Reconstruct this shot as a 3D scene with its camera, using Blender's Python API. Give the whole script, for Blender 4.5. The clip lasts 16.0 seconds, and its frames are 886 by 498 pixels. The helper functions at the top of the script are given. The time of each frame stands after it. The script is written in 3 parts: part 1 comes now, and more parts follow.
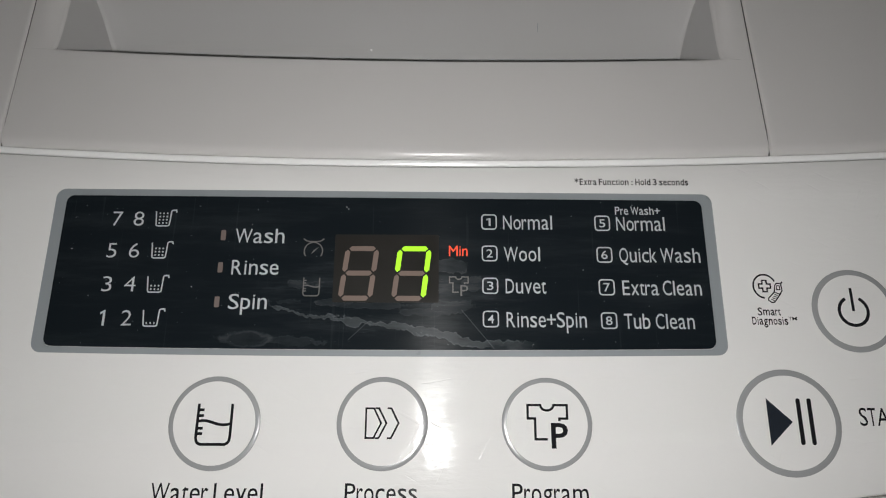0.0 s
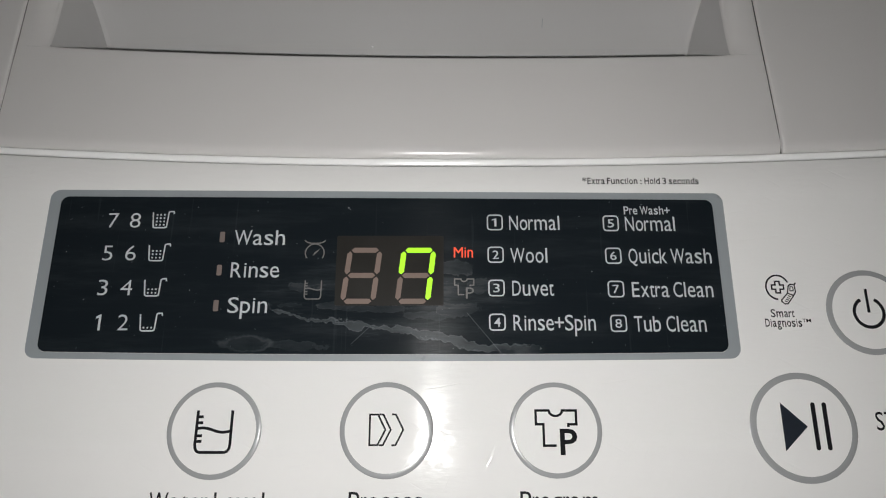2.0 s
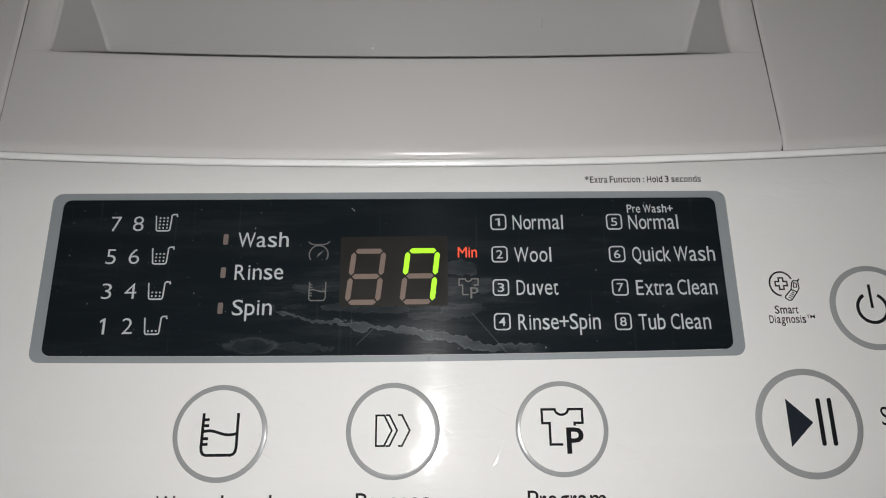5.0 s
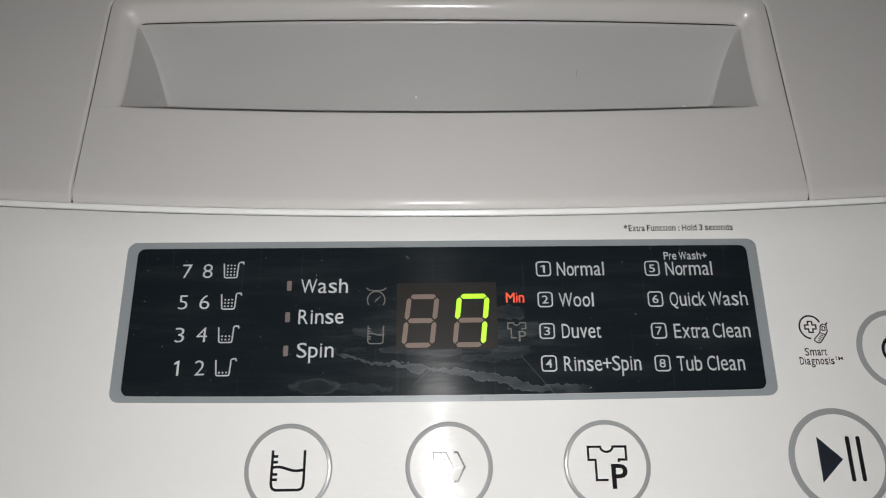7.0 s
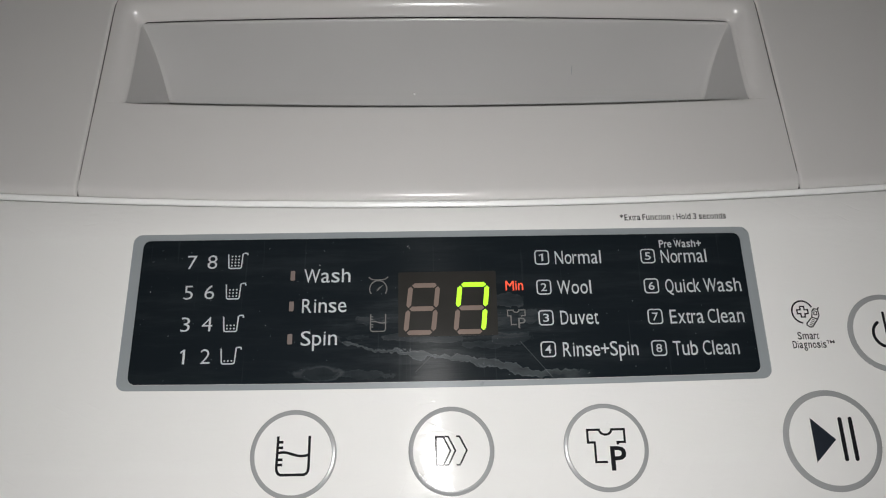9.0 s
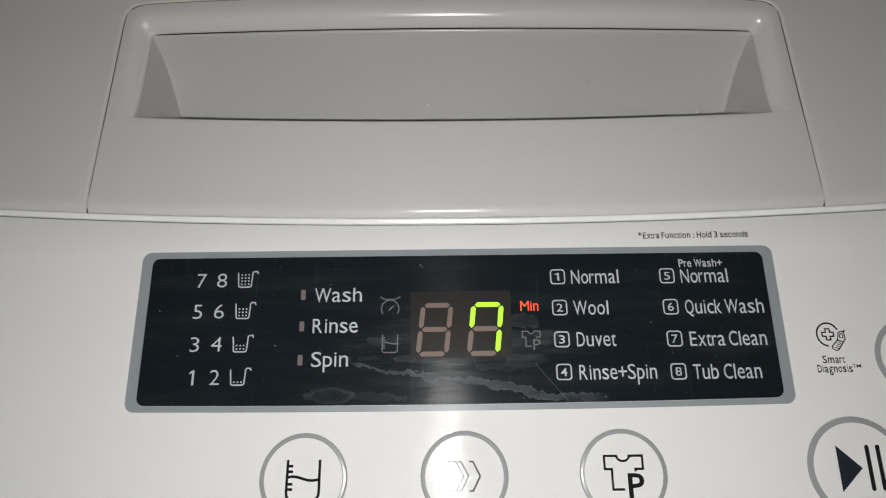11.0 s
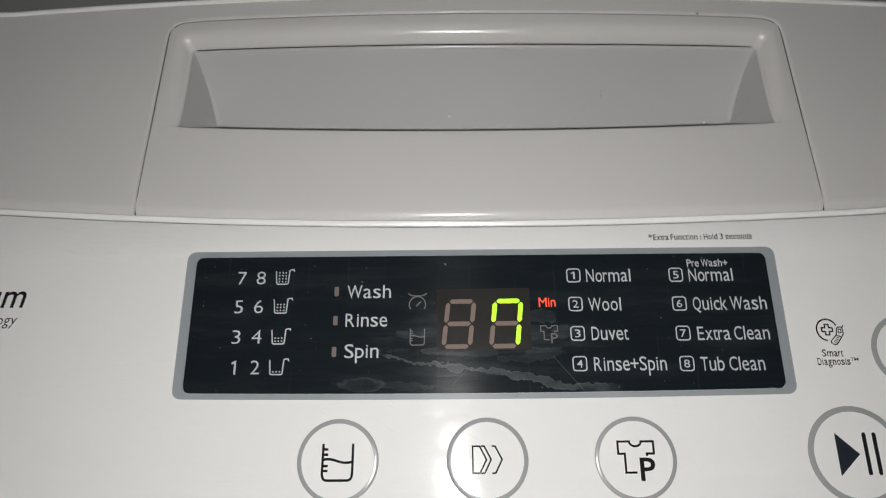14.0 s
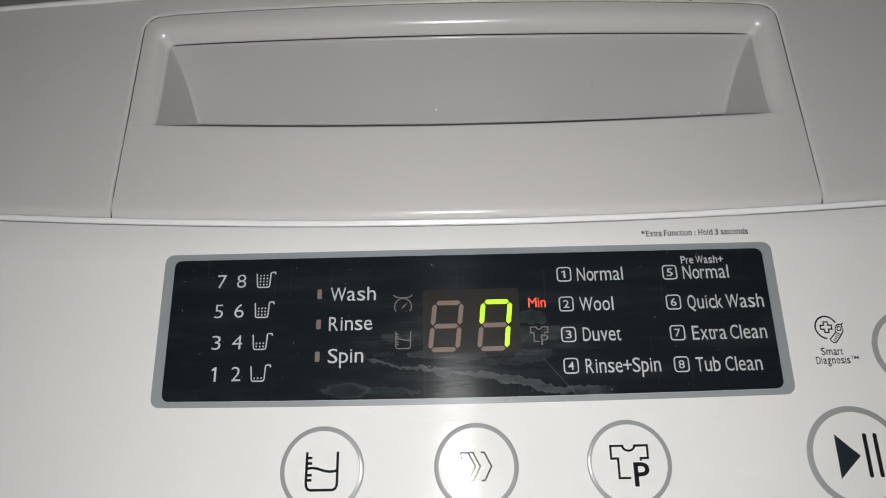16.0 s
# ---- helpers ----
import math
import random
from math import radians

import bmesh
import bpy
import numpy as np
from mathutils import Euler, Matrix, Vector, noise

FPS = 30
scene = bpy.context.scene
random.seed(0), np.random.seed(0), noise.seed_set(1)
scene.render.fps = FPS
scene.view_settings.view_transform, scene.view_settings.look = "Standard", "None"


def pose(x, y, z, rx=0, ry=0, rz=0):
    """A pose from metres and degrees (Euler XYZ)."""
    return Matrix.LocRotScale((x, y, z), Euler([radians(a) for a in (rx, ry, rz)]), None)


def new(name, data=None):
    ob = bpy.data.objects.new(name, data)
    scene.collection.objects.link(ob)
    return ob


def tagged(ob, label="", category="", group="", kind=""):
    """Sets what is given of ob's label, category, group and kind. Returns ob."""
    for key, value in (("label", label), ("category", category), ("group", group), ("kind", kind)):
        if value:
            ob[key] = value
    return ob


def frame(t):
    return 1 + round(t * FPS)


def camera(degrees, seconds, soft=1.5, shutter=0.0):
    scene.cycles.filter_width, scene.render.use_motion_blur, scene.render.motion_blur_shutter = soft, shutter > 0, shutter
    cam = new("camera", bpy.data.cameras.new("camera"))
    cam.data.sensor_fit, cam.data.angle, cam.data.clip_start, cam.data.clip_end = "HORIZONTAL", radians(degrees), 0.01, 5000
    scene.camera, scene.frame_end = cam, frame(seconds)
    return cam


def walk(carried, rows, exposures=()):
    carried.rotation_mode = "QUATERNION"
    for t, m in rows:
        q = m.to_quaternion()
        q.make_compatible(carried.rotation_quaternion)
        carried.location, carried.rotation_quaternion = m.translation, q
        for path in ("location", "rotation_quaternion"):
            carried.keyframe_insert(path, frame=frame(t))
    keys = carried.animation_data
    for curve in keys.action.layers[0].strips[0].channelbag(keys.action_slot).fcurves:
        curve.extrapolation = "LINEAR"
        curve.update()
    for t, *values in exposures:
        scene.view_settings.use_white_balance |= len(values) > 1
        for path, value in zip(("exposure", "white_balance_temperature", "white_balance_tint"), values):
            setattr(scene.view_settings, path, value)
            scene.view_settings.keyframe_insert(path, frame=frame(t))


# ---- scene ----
import functools

cam = camera(66.11, 16.0, 1.1, 0.9)
# seconds, place in metres, turn in degrees
PATH = [
    (0, 0.01441, -0.04224, 1.11125, 16.521, -0.105, 0.250),
    (0.5, 0.01465, -0.04205, 1.11176, 16.618, -0.162, -0.036),
    (1, 0.01659, -0.04183, 1.10940, 16.615, -0.057, 0.149),
    (1.5, 0.01504, -0.04156, 1.10768, 16.449, -0.026, 0.089),
    (2, 0.01292, -0.04023, 1.10742, 16.343, -0.158, 0.005),
    (2.5, 0.01459, -0.04151, 1.10560, 16.282, -0.031, -0.242),
    (3, 0.01002, -0.04155, 1.10584, 16.452, -0.103, -0.179),
    (3.5, 0.00816, -0.04043, 1.10839, 16.704, -0.161, -0.181),
    (3.7, 0.01102, -0.04099, 1.10806, 16.629, -0.312, -0.515),
    (5.8, 0.01141, -0.03908, 1.10671, 16.311, -0.056, -0.775),
    (5.9, 0.01502, -0.03570, 1.10584, 15.831, 0.493, -1.162),
    (6, 0.01541, -0.03521, 1.10649, 15.779, 0.251, -0.957),
    (6.1, 0.01541, -0.02958, 1.11163, 15.593, 0.211, -1.149),
    (6.2, 0.01586, -0.02719, 1.11550, 15.469, 0.917, -1.003),
    (6.5, 0.00953, -0.03196, 1.12750, 17.237, 1.768, -0.845),
    (7, 0.00003, -0.03507, 1.12104, 17.362, 0.245, -0.627),
    (7.5, -0.00523, -0.03653, 1.12399, 17.615, -0.264, -0.535),
    (8, -0.00254, -0.03904, 1.12290, 17.488, -0.387, -1.117),
    (8.5, -0.00340, -0.03850, 1.12818, 18.075, 0.045, -1.095),
    (8.7, -0.00190, -0.04092, 1.12533, 18.093, -0.075, -1.168),
    (10.8, -0.00118, -0.03768, 1.11930, 17.745, 0.636, -0.837),
    (11, -0.00149, -0.03426, 1.12111, 17.826, 0.959, -0.694),
    (11.5, -0.00123, -0.03466, 1.11771, 17.483, 1.188, -0.570),
    (12, -0.00016, -0.03611, 1.11857, 17.944, 1.150, -0.367),
    (12.5, 0.00199, -0.03120, 1.12262, 18.286, 1.394, -0.207),
    (13, -0.00084, -0.03388, 1.12454, 18.328, 1.470, -0.318),
    (13.5, -0.00415, -0.03868, 1.13501, 19.037, 1.626, 0.053),
    (14, -0.00588, -0.04124, 1.13282, 18.788, 1.503, -0.350),
    (14.5, 0.00082, -0.04094, 1.12902, 18.386, 1.403, -0.998),
    (15, 0.00181, -0.04221, 1.13070, 18.485, 1.340, -0.651),
    (15.5, -0.00138, -0.03894, 1.12976, 18.338, 1.395, -0.900),
    (16, -0.00223, -0.03651, 1.12772, 17.833, 1.716, -1.090),
]
EYES = [(t, pose(x, y, z, rx, ry, rz)) for t, x, y, z, rx, ry, rz in PATH]
# the viewer's exposure opens up as it draws back
STOPS = [(0.0, 0.01), (2.0, 0.02), (3.7, 0.03), (6.0, 0.02), (6.5, 0.15), (7.0, 0.32), (7.5, 0.31), (8.0, 0.22), (8.7, 0.33), (11.0, 0.28), (12.0, 0.27), (12.5, 0.27), (13.0, 0.28), (13.5, 0.5), (14.5, 0.45), (16.0, 0.45)]
walk(cam, EYES, STOPS)

# ---- world: a dark utility room at night, lit by the flash light alone ----
world = bpy.data.worlds.new("night")
scene.world = world
world.use_nodes = True
world.node_tree.nodes["Background"].inputs[0].default_value = (0.5, 0.55, 0.65, 1)
world.node_tree.nodes["Background"].inputs[1].default_value = 0.02
FLASH = 16530.0  # radiance of the small flash light
FLASH_AT = (-0.0034, -0.0043, 0.002)  # beside the lens
TOP = 0.95  # height of the control panel
MM = 0.001


# ---- materials ----
def material(name):
    m = bpy.data.materials.new(name)
    m.use_nodes = True
    return m, m.node_tree.nodes, m.node_tree.links, m.node_tree.nodes["Principled BSDF"]


def plain(name, colour, rough=0.4, metal=0.0, spread=0.06, scale=60.0, bump=0.0, bump_scale=900.0, coat=0.0, coat_rough=0.12, spec=0.5, grain=(1, 1, 1)):
    """A surface with soft stains and fine grain."""
    m, n, l, b = material(name)
    co = n.new("ShaderNodeTexCoord")
    big, fine = n.new("ShaderNodeTexNoise"), n.new("ShaderNodeTexNoise")
    big.inputs["Scale"].default_value, big.inputs["Detail"].default_value = scale, 5
    fine.inputs["Scale"].default_value, fine.inputs["Detail"].default_value = bump_scale, 3
    mix = n.new("ShaderNodeMix")
    mix.data_type = "RGBA"
    mix.inputs[6].default_value = (*[c * (1 - spread) for c in colour], 1)
    mix.inputs[7].default_value = (*[min(1, c * (1 + spread)) for c in colour], 1)
    mp = n.new("ShaderNodeMapping")
    mp.inputs["Scale"].default_value = grain
    l.new(co.outputs["Object"], big.inputs["Vector"])
    l.new(co.outputs["Object"], mp.inputs["Vector"])
    l.new(mp.outputs[0], fine.inputs["Vector"])
    l.new(big.outputs["Fac"], mix.inputs[0])
    l.new(mix.outputs[2], b.inputs["Base Color"])
    rr = n.new("ShaderNodeMapRange")
    rr.inputs["To Min"].default_value, rr.inputs["To Max"].default_value = rough * 0.8, rough * 1.2
    l.new(big.outputs["Fac"], rr.inputs["Value"])
    l.new(rr.outputs[0], b.inputs["Roughness"])
    b.inputs["Metallic"].default_value = metal
    b.inputs["Specular IOR Level"].default_value = spec
    b.inputs["Coat Weight"].default_value = coat
    b.inputs["Coat Roughness"].default_value = coat_rough
    if bump:
        bm = n.new("ShaderNodeBump")
        bm.inputs["Strength"].default_value, bm.inputs["Distance"].default_value = bump, 0.0002
        l.new(fine.outputs["Fac"], bm.inputs["Height"])
        l.new(bm.outputs[0], b.inputs["Normal"])
    return m


def glow(name, colour, strength, under=(0.2, 0.2, 0.2)):
    m, n, l, b = material(name)
    b.inputs["Base Color"].default_value = (*under, 1)
    b.inputs["Emission Color"].default_value = (*colour, 1)
    b.inputs["Emission Strength"].default_value = strength
    b.inputs["Roughness"].default_value = 0.4
    return m


def brushed(n, l, b, amount):
    """Years of wiping from side to side draw a highlight out across the wipe marks."""
    tan = n.new("ShaderNodeTangent")
    tan.direction_type, tan.uv_map = "UV_MAP", "wiped"
    l.new(tan.outputs[0], b.inputs["Tangent"])
    b.inputs["Anisotropic"].default_value = amount


def panel_film():
    """Glossy white film with soft stains, wipe grain and a few short scratches."""
    m, n, l, b = material("white panel film")
    co = n.new("ShaderNodeTexCoord")

    def noise(scale, detail, stretch=(1, 1, 1), turn=0.0):
        mp, x = n.new("ShaderNodeMapping"), n.new("ShaderNodeTexNoise")
        mp.inputs["Scale"].default_value, mp.inputs["Rotation"].default_value = stretch, (0, 0, radians(turn))
        mp.vector_type = "TEXTURE" if turn else "POINT"
        if turn:
            mp.inputs["Scale"].default_value = [1 / c for c in stretch]
        x.inputs["Scale"].default_value, x.inputs["Detail"].default_value = scale, detail
        l.new(co.outputs["Object"], mp.inputs["Vector"])
        l.new(mp.outputs[0], x.inputs["Vector"])
        return x.outputs["Fac"]

    def span(v, a, c, p, q):
        x = n.new("ShaderNodeMapRange")
        for k, value in enumerate((a, c, p, q)):
            x.inputs[k + 1].default_value = value
        l.new(v, x.inputs["Value"])
        return x.outputs[0]

    def add(a, c):
        x = n.new("ShaderNodeMath")
        l.new(a, x.inputs[0])
        l.new(c, x.inputs[1])
        return x.outputs[0]

    mix = n.new("ShaderNodeMix")
    mix.data_type = "RGBA"
    mix.inputs[6].default_value, mix.inputs[7].default_value = (0.815, 0.806, 0.792, 1), (0.85, 0.841, 0.827, 1)
    stain = noise(25, 5)
    l.new(stain, mix.inputs[0])
    l.new(mix.outputs[2], b.inputs["Base Color"])
    l.new(span(noise(210, 6, (0.9, 1, 1)), 0.38, 0.62, 0.075, 0.215), b.inputs["Roughness"])
    b.inputs["Specular IOR Level"].default_value = 0.18
    brushed(n, l, b, 0.82)
    grain = span(noise(900, 3, (0.3, 1, 1)), 0, 1, 0, 1)
    height = grain
    for turn, limit in ((62, 0.70), (-28, 0.71), (8, 0.72)):
        height = add(height, span(noise(700, 1, (0.07, 1, 1), turn), limit, limit + 0.03, 0, -0.45))
    bump = n.new("ShaderNodeBump")
    bump.inputs["Strength"].default_value, bump.inputs["Distance"].default_value = 0.26, 0.0002
    l.new(height, bump.inputs["Height"])
    l.new(bump.outputs[0], b.inputs["Normal"])
    return m


def display_film():
    """Dark glossy film with faint wipe marks, painted glare haze and dried water stains."""
    m, n, l, b = material("dark display film")

    def calc(op, a, c=None, d=None):
        x = n.new("ShaderNodeMath")
        x.operation = op
        for i, v in enumerate((a, c, d)):
            if v is None:
                continue
            if isinstance(v, (int, float)):
                x.inputs[i].default_value = v
            else:
                l.new(v, x.inputs[i])
        return x.outputs[0]

    def tex(scale, detail, stretch=(1, 1, 1), rough=0.6):
        mp, x = n.new("ShaderNodeMapping"), n.new("ShaderNodeTexNoise")
        mp.inputs["Scale"].default_value = stretch
        l.new(co.outputs["Object"], mp.inputs["Vector"])
        l.new(mp.outputs[0], x.inputs["Vector"])
        x.inputs["Scale"].default_value, x.inputs["Detail"].default_value, x.inputs["Roughness"].default_value = scale, detail, rough
        return x.outputs["Fac"]

    def ramp(v, a, c):
        x = n.new("ShaderNodeMapRange")
        x.interpolation_type = "SMOOTHSTEP"
        x.inputs["From Min"].default_value, x.inputs["From Max"].default_value = a, c
        l.new(v, x.inputs["Value"])
        return x.outputs[0]

    co, sep = n.new("ShaderNodeTexCoord"), n.new("ShaderNodeSeparateXYZ")
    l.new(co.outputs["Object"], sep.inputs[0])
    x, y = calc("MULTIPLY", sep.outputs[0], 1000.0), calc("MULTIPLY", sep.outputs[1], 1000.0)
    rag = calc("ADD", calc("MULTIPLY", calc("SUBTRACT", tex(130, 3), 0.5), 5.5), calc("MULTIPLY", calc("SUBTRACT", tex(480, 4), 0.5), 2.4))
    mottle = ramp(tex(260, 5, (0.6, 1.3, 1)), 0.24, 0.62)
    # the long stain runs down to one side in a shallow wave and widens on its way
    sway = calc("MULTIPLY", calc("SINE", calc("MULTIPLY", calc("ADD", x, 6.0), 0.16)), 0.5)
    line = calc("ADD", calc("ADD", calc("MULTIPLY", x, -0.157), -13.1), sway)
    off = calc("ABSOLUTE", calc("ADD", calc("SUBTRACT", y, line), rag))
    body = calc("MULTIPLY", ramp(x, -29.0, -24.0), ramp(x, 38.0, 30.0))
    hump = ramp(calc("ABSOLUTE", calc("ADD", x, 7.0)), 4.0, 0.5)
    width = calc("ADD", calc("ADD", 0.32, calc("MULTIPLY", hump, 0.65)), calc("MULTIPLY", ramp(x, -6.0, 14.0), 0.75))
    inside = calc("SUBTRACT", width, off)
    long_stain = calc("MULTIPLY", calc("MULTIPLY", ramp(inside, -0.2, 0.3), body), calc("ADD", 0.35, calc("MULTIPLY", mottle, 0.85)))
    rim = calc("MULTIPLY", calc("MULTIPLY", ramp(calc("ABSOLUTE", calc("SUBTRACT", inside, 0.06)), 0.2, 0.03), body), mottle)
    # a round patch near the lower edge and ragged patches round the digits
    ex, ey = calc("MULTIPLY", calc("ADD", x, 33.0), 0.155), calc("MULTIPLY", calc("ADD", y, 16.9), 0.46)
    r = calc("ADD", calc("SQRT", calc("ADD", calc("MULTIPLY", ex, ex), calc("MULTIPLY", ey, ey))), calc("MULTIPLY", rag, 0.24))
    patch = calc("MULTIPLY", calc("MULTIPLY", ramp(r, 1.1, 0.85), 0.26), mottle)
    patch_rim = calc("MULTIPLY", ramp(calc("ABSOLUTE", calc("SUBTRACT", r, 0.96)), 0.2, 0.03), mottle)

    def smear(cx, cy, wx, wy, level):
        """A ragged dried patch with a pale rim."""
        ax, ay = calc("MULTIPLY", calc("SUBTRACT", x, cx), 1 / wx), calc("MULTIPLY", calc("SUBTRACT", y, cy), 1 / wy)
        d = calc("ADD", calc("SQRT", calc("ADD", calc("MULTIPLY", ax, ax), calc("MULTIPLY", ay, ay))), calc("MULTIPLY", rag, 0.75))
        fill = calc("MULTIPLY", ramp(d, 1.0, 0.7), calc("ADD", 0.3, calc("MULTIPLY", mottle, 0.7)))
        lip = calc("MULTIPLY", ramp(calc("ABSOLUTE", calc("SUBTRACT", d, 0.86)), 0.22, 0.04), mottle)
        return calc("MULTIPLY", calc("MAXIMUM", fill, calc("MULTIPLY", lip, 1.5)), level)

    patches = smear(17.5, -8.7, 4.6, 1.3, 0.62)
    for row in ((-20.5, -3.6, 4.5, 0.9, 0.7), (-12.5, -8.0, 4.0, 0.8, 0.75), (-22.5, -7.9, 4.0, 0.7, 0.6), (-2.0, -8.8, 6.0, 0.7, 0.6), (16.5, 1.2, 3.4, 1.3, 0.75), (-22.0, -17.4, 6.0, 1.0, 0.5), (9.0, -10.4, 5.0, 0.9, 0.55), (22.0, -3.5, 2.4, 1.3, 0.5)):
        patches = calc("MAXIMUM", patches, smear(*row))
    gx, gy = calc("MULTIPLY", calc("SUBTRACT", x, 2.0), 0.026), calc("MULTIPLY", calc("ADD", y, 6.5), 0.085)
    near = ramp(calc("ADD", calc("MULTIPLY", gx, gx), calc("MULTIPLY", gy, gy)), 1.0, 0.2)
    frag = calc("MULTIPLY", calc("MULTIPLY", ramp(tex(210, 6, (0.3, 1.9, 1), 0.7), 0.55, 0.66), near), mottle)
    # wipe marks, made paler to paint in the veiling glare over the film
    wipe_glare = calc("MULTIPLY", ramp(tex(60, 7, (0.3, 2.2, 1), 0.68), 0.44, 0.72), calc("ADD", 0.4, calc("MULTIPLY", near, 0.8)))
    scratch = calc("MULTIPLY", ramp(tex(900, 2, (1, 0.03, 1)), 0.66, 0.72), 0.25)
    specks = ramp(tex(1300, 1), 0.775, 0.80)
    wet = calc("MAXIMUM", calc("MAXIMUM", long_stain, patch), calc("MAXIMUM", calc("MULTIPLY", patches, 0.66), calc("MULTIPLY", frag, 0.6)))
    edge = calc("MAXIMUM", rim, calc("MULTIPLY", patch_rim, 0.38))
    amount = calc("ADD", calc("ADD", calc("MULTIPLY", wet, 0.046), calc("MULTIPLY", edge, 0.075)), calc("ADD", calc("MULTIPLY", wipe_glare, 0.029), calc("MULTIPLY", specks, 0.12)))
    # one long hairline scratch
    along = calc("ADD", calc("MULTIPLY", calc("SUBTRACT", x, 19.0), 0.64), calc("MULTIPLY", calc("SUBTRACT", y, -9.7), -0.77))
    across = calc("ABSOLUTE", calc("ADD", calc("MULTIPLY", calc("SUBTRACT", x, 19.0), 0.77), calc("MULTIPLY", calc("SUBTRACT", y, -9.7), 0.64)))
    hair = calc("MULTIPLY", ramp(across, 0.13, 0.04), calc("MULTIPLY", ramp(along, -0.3, 0.3), ramp(along, 13.5, 12.5)))
    run = calc("ADD", calc("MULTIPLY", calc("ADD", x, 7.9), 0.72), calc("MULTIPLY", calc("ADD", y, 17.0), 0.69))
    side = calc("ABSOLUTE", calc("SUBTRACT", calc("MULTIPLY", calc("ADD", x, 7.9), 0.69), calc("MULTIPLY", calc("ADD", y, 17.0), 0.72)))
    hair = calc("MAXIMUM", hair, calc("MULTIPLY", ramp(side, 0.12, 0.04), calc("MULTIPLY", ramp(run, -0.3, 0.3), ramp(run, 6.0, 5.0))))
    amount = calc("ADD", amount, calc("ADD", calc("MULTIPLY", scratch, 0.03), calc("MULTIPLY", hair, 0.06)))
    mix = n.new("ShaderNodeMix")
    mix.data_type = "RGBA"
    mix.inputs[6].default_value, mix.inputs[7].default_value = (0.0096, 0.0134, 0.0168, 1), (0.80, 0.88, 0.92, 1)
    l.new(amount, mix.inputs[0])
    l.new(mix.outputs[2], b.inputs["Base Color"])
    l.new(calc("ADD", 0.20, calc("ADD", calc("MULTIPLY", wet, 0.12), calc("MULTIPLY", wipe_glare, 0.08))), b.inputs["Roughness"])
    b.inputs["Specular IOR Level"].default_value = 0.085
    b.inputs["Coat Weight"].default_value, b.inputs["Coat Roughness"].default_value = 0.14, 0.28
    brushed(n, l, b, 0.93)
    bump = n.new("ShaderNodeBump")
    bump.inputs["Strength"].default_value, bump.inputs["Distance"].default_value = 0.32, 0.0002
    l.new(tex(1100, 4, (0.12, 1, 1)), bump.inputs["Height"])
    l.new(bump.outputs[0], b.inputs["Normal"])
    return m


WHITE = panel_film()
BEAD = plain("white gloss trim", (0.93, 0.925, 0.92), 0.215, spread=0.02)
LID = plain("light grey lid plastic", (0.635, 0.616, 0.606), 0.2, spread=0.03, scale=18, bump=0.02, bump_scale=700, spec=0.3)
# darker than the lid: the recess's weaker light is put into its colour
RECESS_SHADED = plain("grey recess plastic darkened for shade", (0.55, 0.541, 0.537), 0.215, spread=0.04, scale=22, bump=0.06, bump_scale=700)
CABINET = plain("white painted steel", (0.75, 0.74, 0.72), 0.35, spread=0.03, scale=8)
SILVER = plain("silver grey print", (0.30, 0.325, 0.34), 0.3, spread=0.06, scale=90, bump=0.05)
RING = plain("grey button rim", (0.34, 0.345, 0.35), 0.22, spread=0.05, scale=120)
INK = plain("black ink", (0.015, 0.015, 0.017), 0.16, spread=0.2, scale=300, spec=0.07)
NAVY = plain("dark navy ink", (0.022, 0.027, 0.036), 0.18, spread=0.15, scale=300, spec=0.3)
PRINT = plain("pale grey ink", (0.57, 0.60, 0.615), 0.4, spread=0.08, scale=400)
FAINT = plain("faint grey ink", (0.16, 0.155, 0.15), 0.4, spread=0.15, scale=500)
FILM = display_film()
SMOKE = plain("smoky window behind the digits", (0.0205, 0.019, 0.017), 0.4, spread=0.25, scale=150, spec=0.2)
DULL = plain("unlit display segment", (0.225, 0.168, 0.142), 0.45, spread=0.08, scale=400, spec=0.2)
LAMP_OFF = plain("unlit indicator", (0.19, 0.15, 0.135), 0.4, spread=0.1, scale=400)
GREEN = glow("lit yellow-green segment", (0.42, 1.0, 0.02), 1.15, (0.05, 0.08, 0.01))
RED = glow("lit red lettering", (1.0, 0.085, 0.03), 1.05, (0.12, 0.03, 0.02))
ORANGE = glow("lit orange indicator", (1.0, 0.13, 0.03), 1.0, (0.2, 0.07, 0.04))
BLACK = plain("black plastic", (0.02, 0.02, 0.021), 0.5, spread=0.2)
# dark enough to paint in the shade of the lid seams; also the rim chip
GAP = plain("dark seam", (0.04, 0.038, 0.037), 0.7, spread=0.2)
WINDOW = plain("smoked lid window", (0.21, 0.21, 0.21), 0.2, spread=0.1, scale=15)
PLASTER = plain("painted wall", (0.6, 0.58, 0.55), 0.8, spread=0.06, scale=4, bump=0.2, bump_scale=200)
TILE = plain("floor tile", (0.4, 0.37, 0.34), 0.35, spread=0.12, scale=6)
LIGHT = glow("flash light", (1.0, 0.99, 0.972), FLASH)


# ---- mesh helpers (coordinates in millimetres above the panel) ----
def part(name, bm, mat, parent, label="", smooth=False):
    me = bpy.data.meshes.new(name)
    if mat in (WHITE, FILM):
        uv = bm.loops.layers.uv.new("wiped")
        for f in bm.faces:
            for loop in f.loops:
                loop[uv].uv = (loop.vert.co.y * 5, loop.vert.co.x * 5)
    bm.to_mesh(me)
    bm.free()
    me.materials.append(mat)
    if smooth:
        for p in me.polygons:
            p.use_smooth = True
    ob = new(name, me)
    ob.parent = parent
    return tagged(ob, label) if label else ob


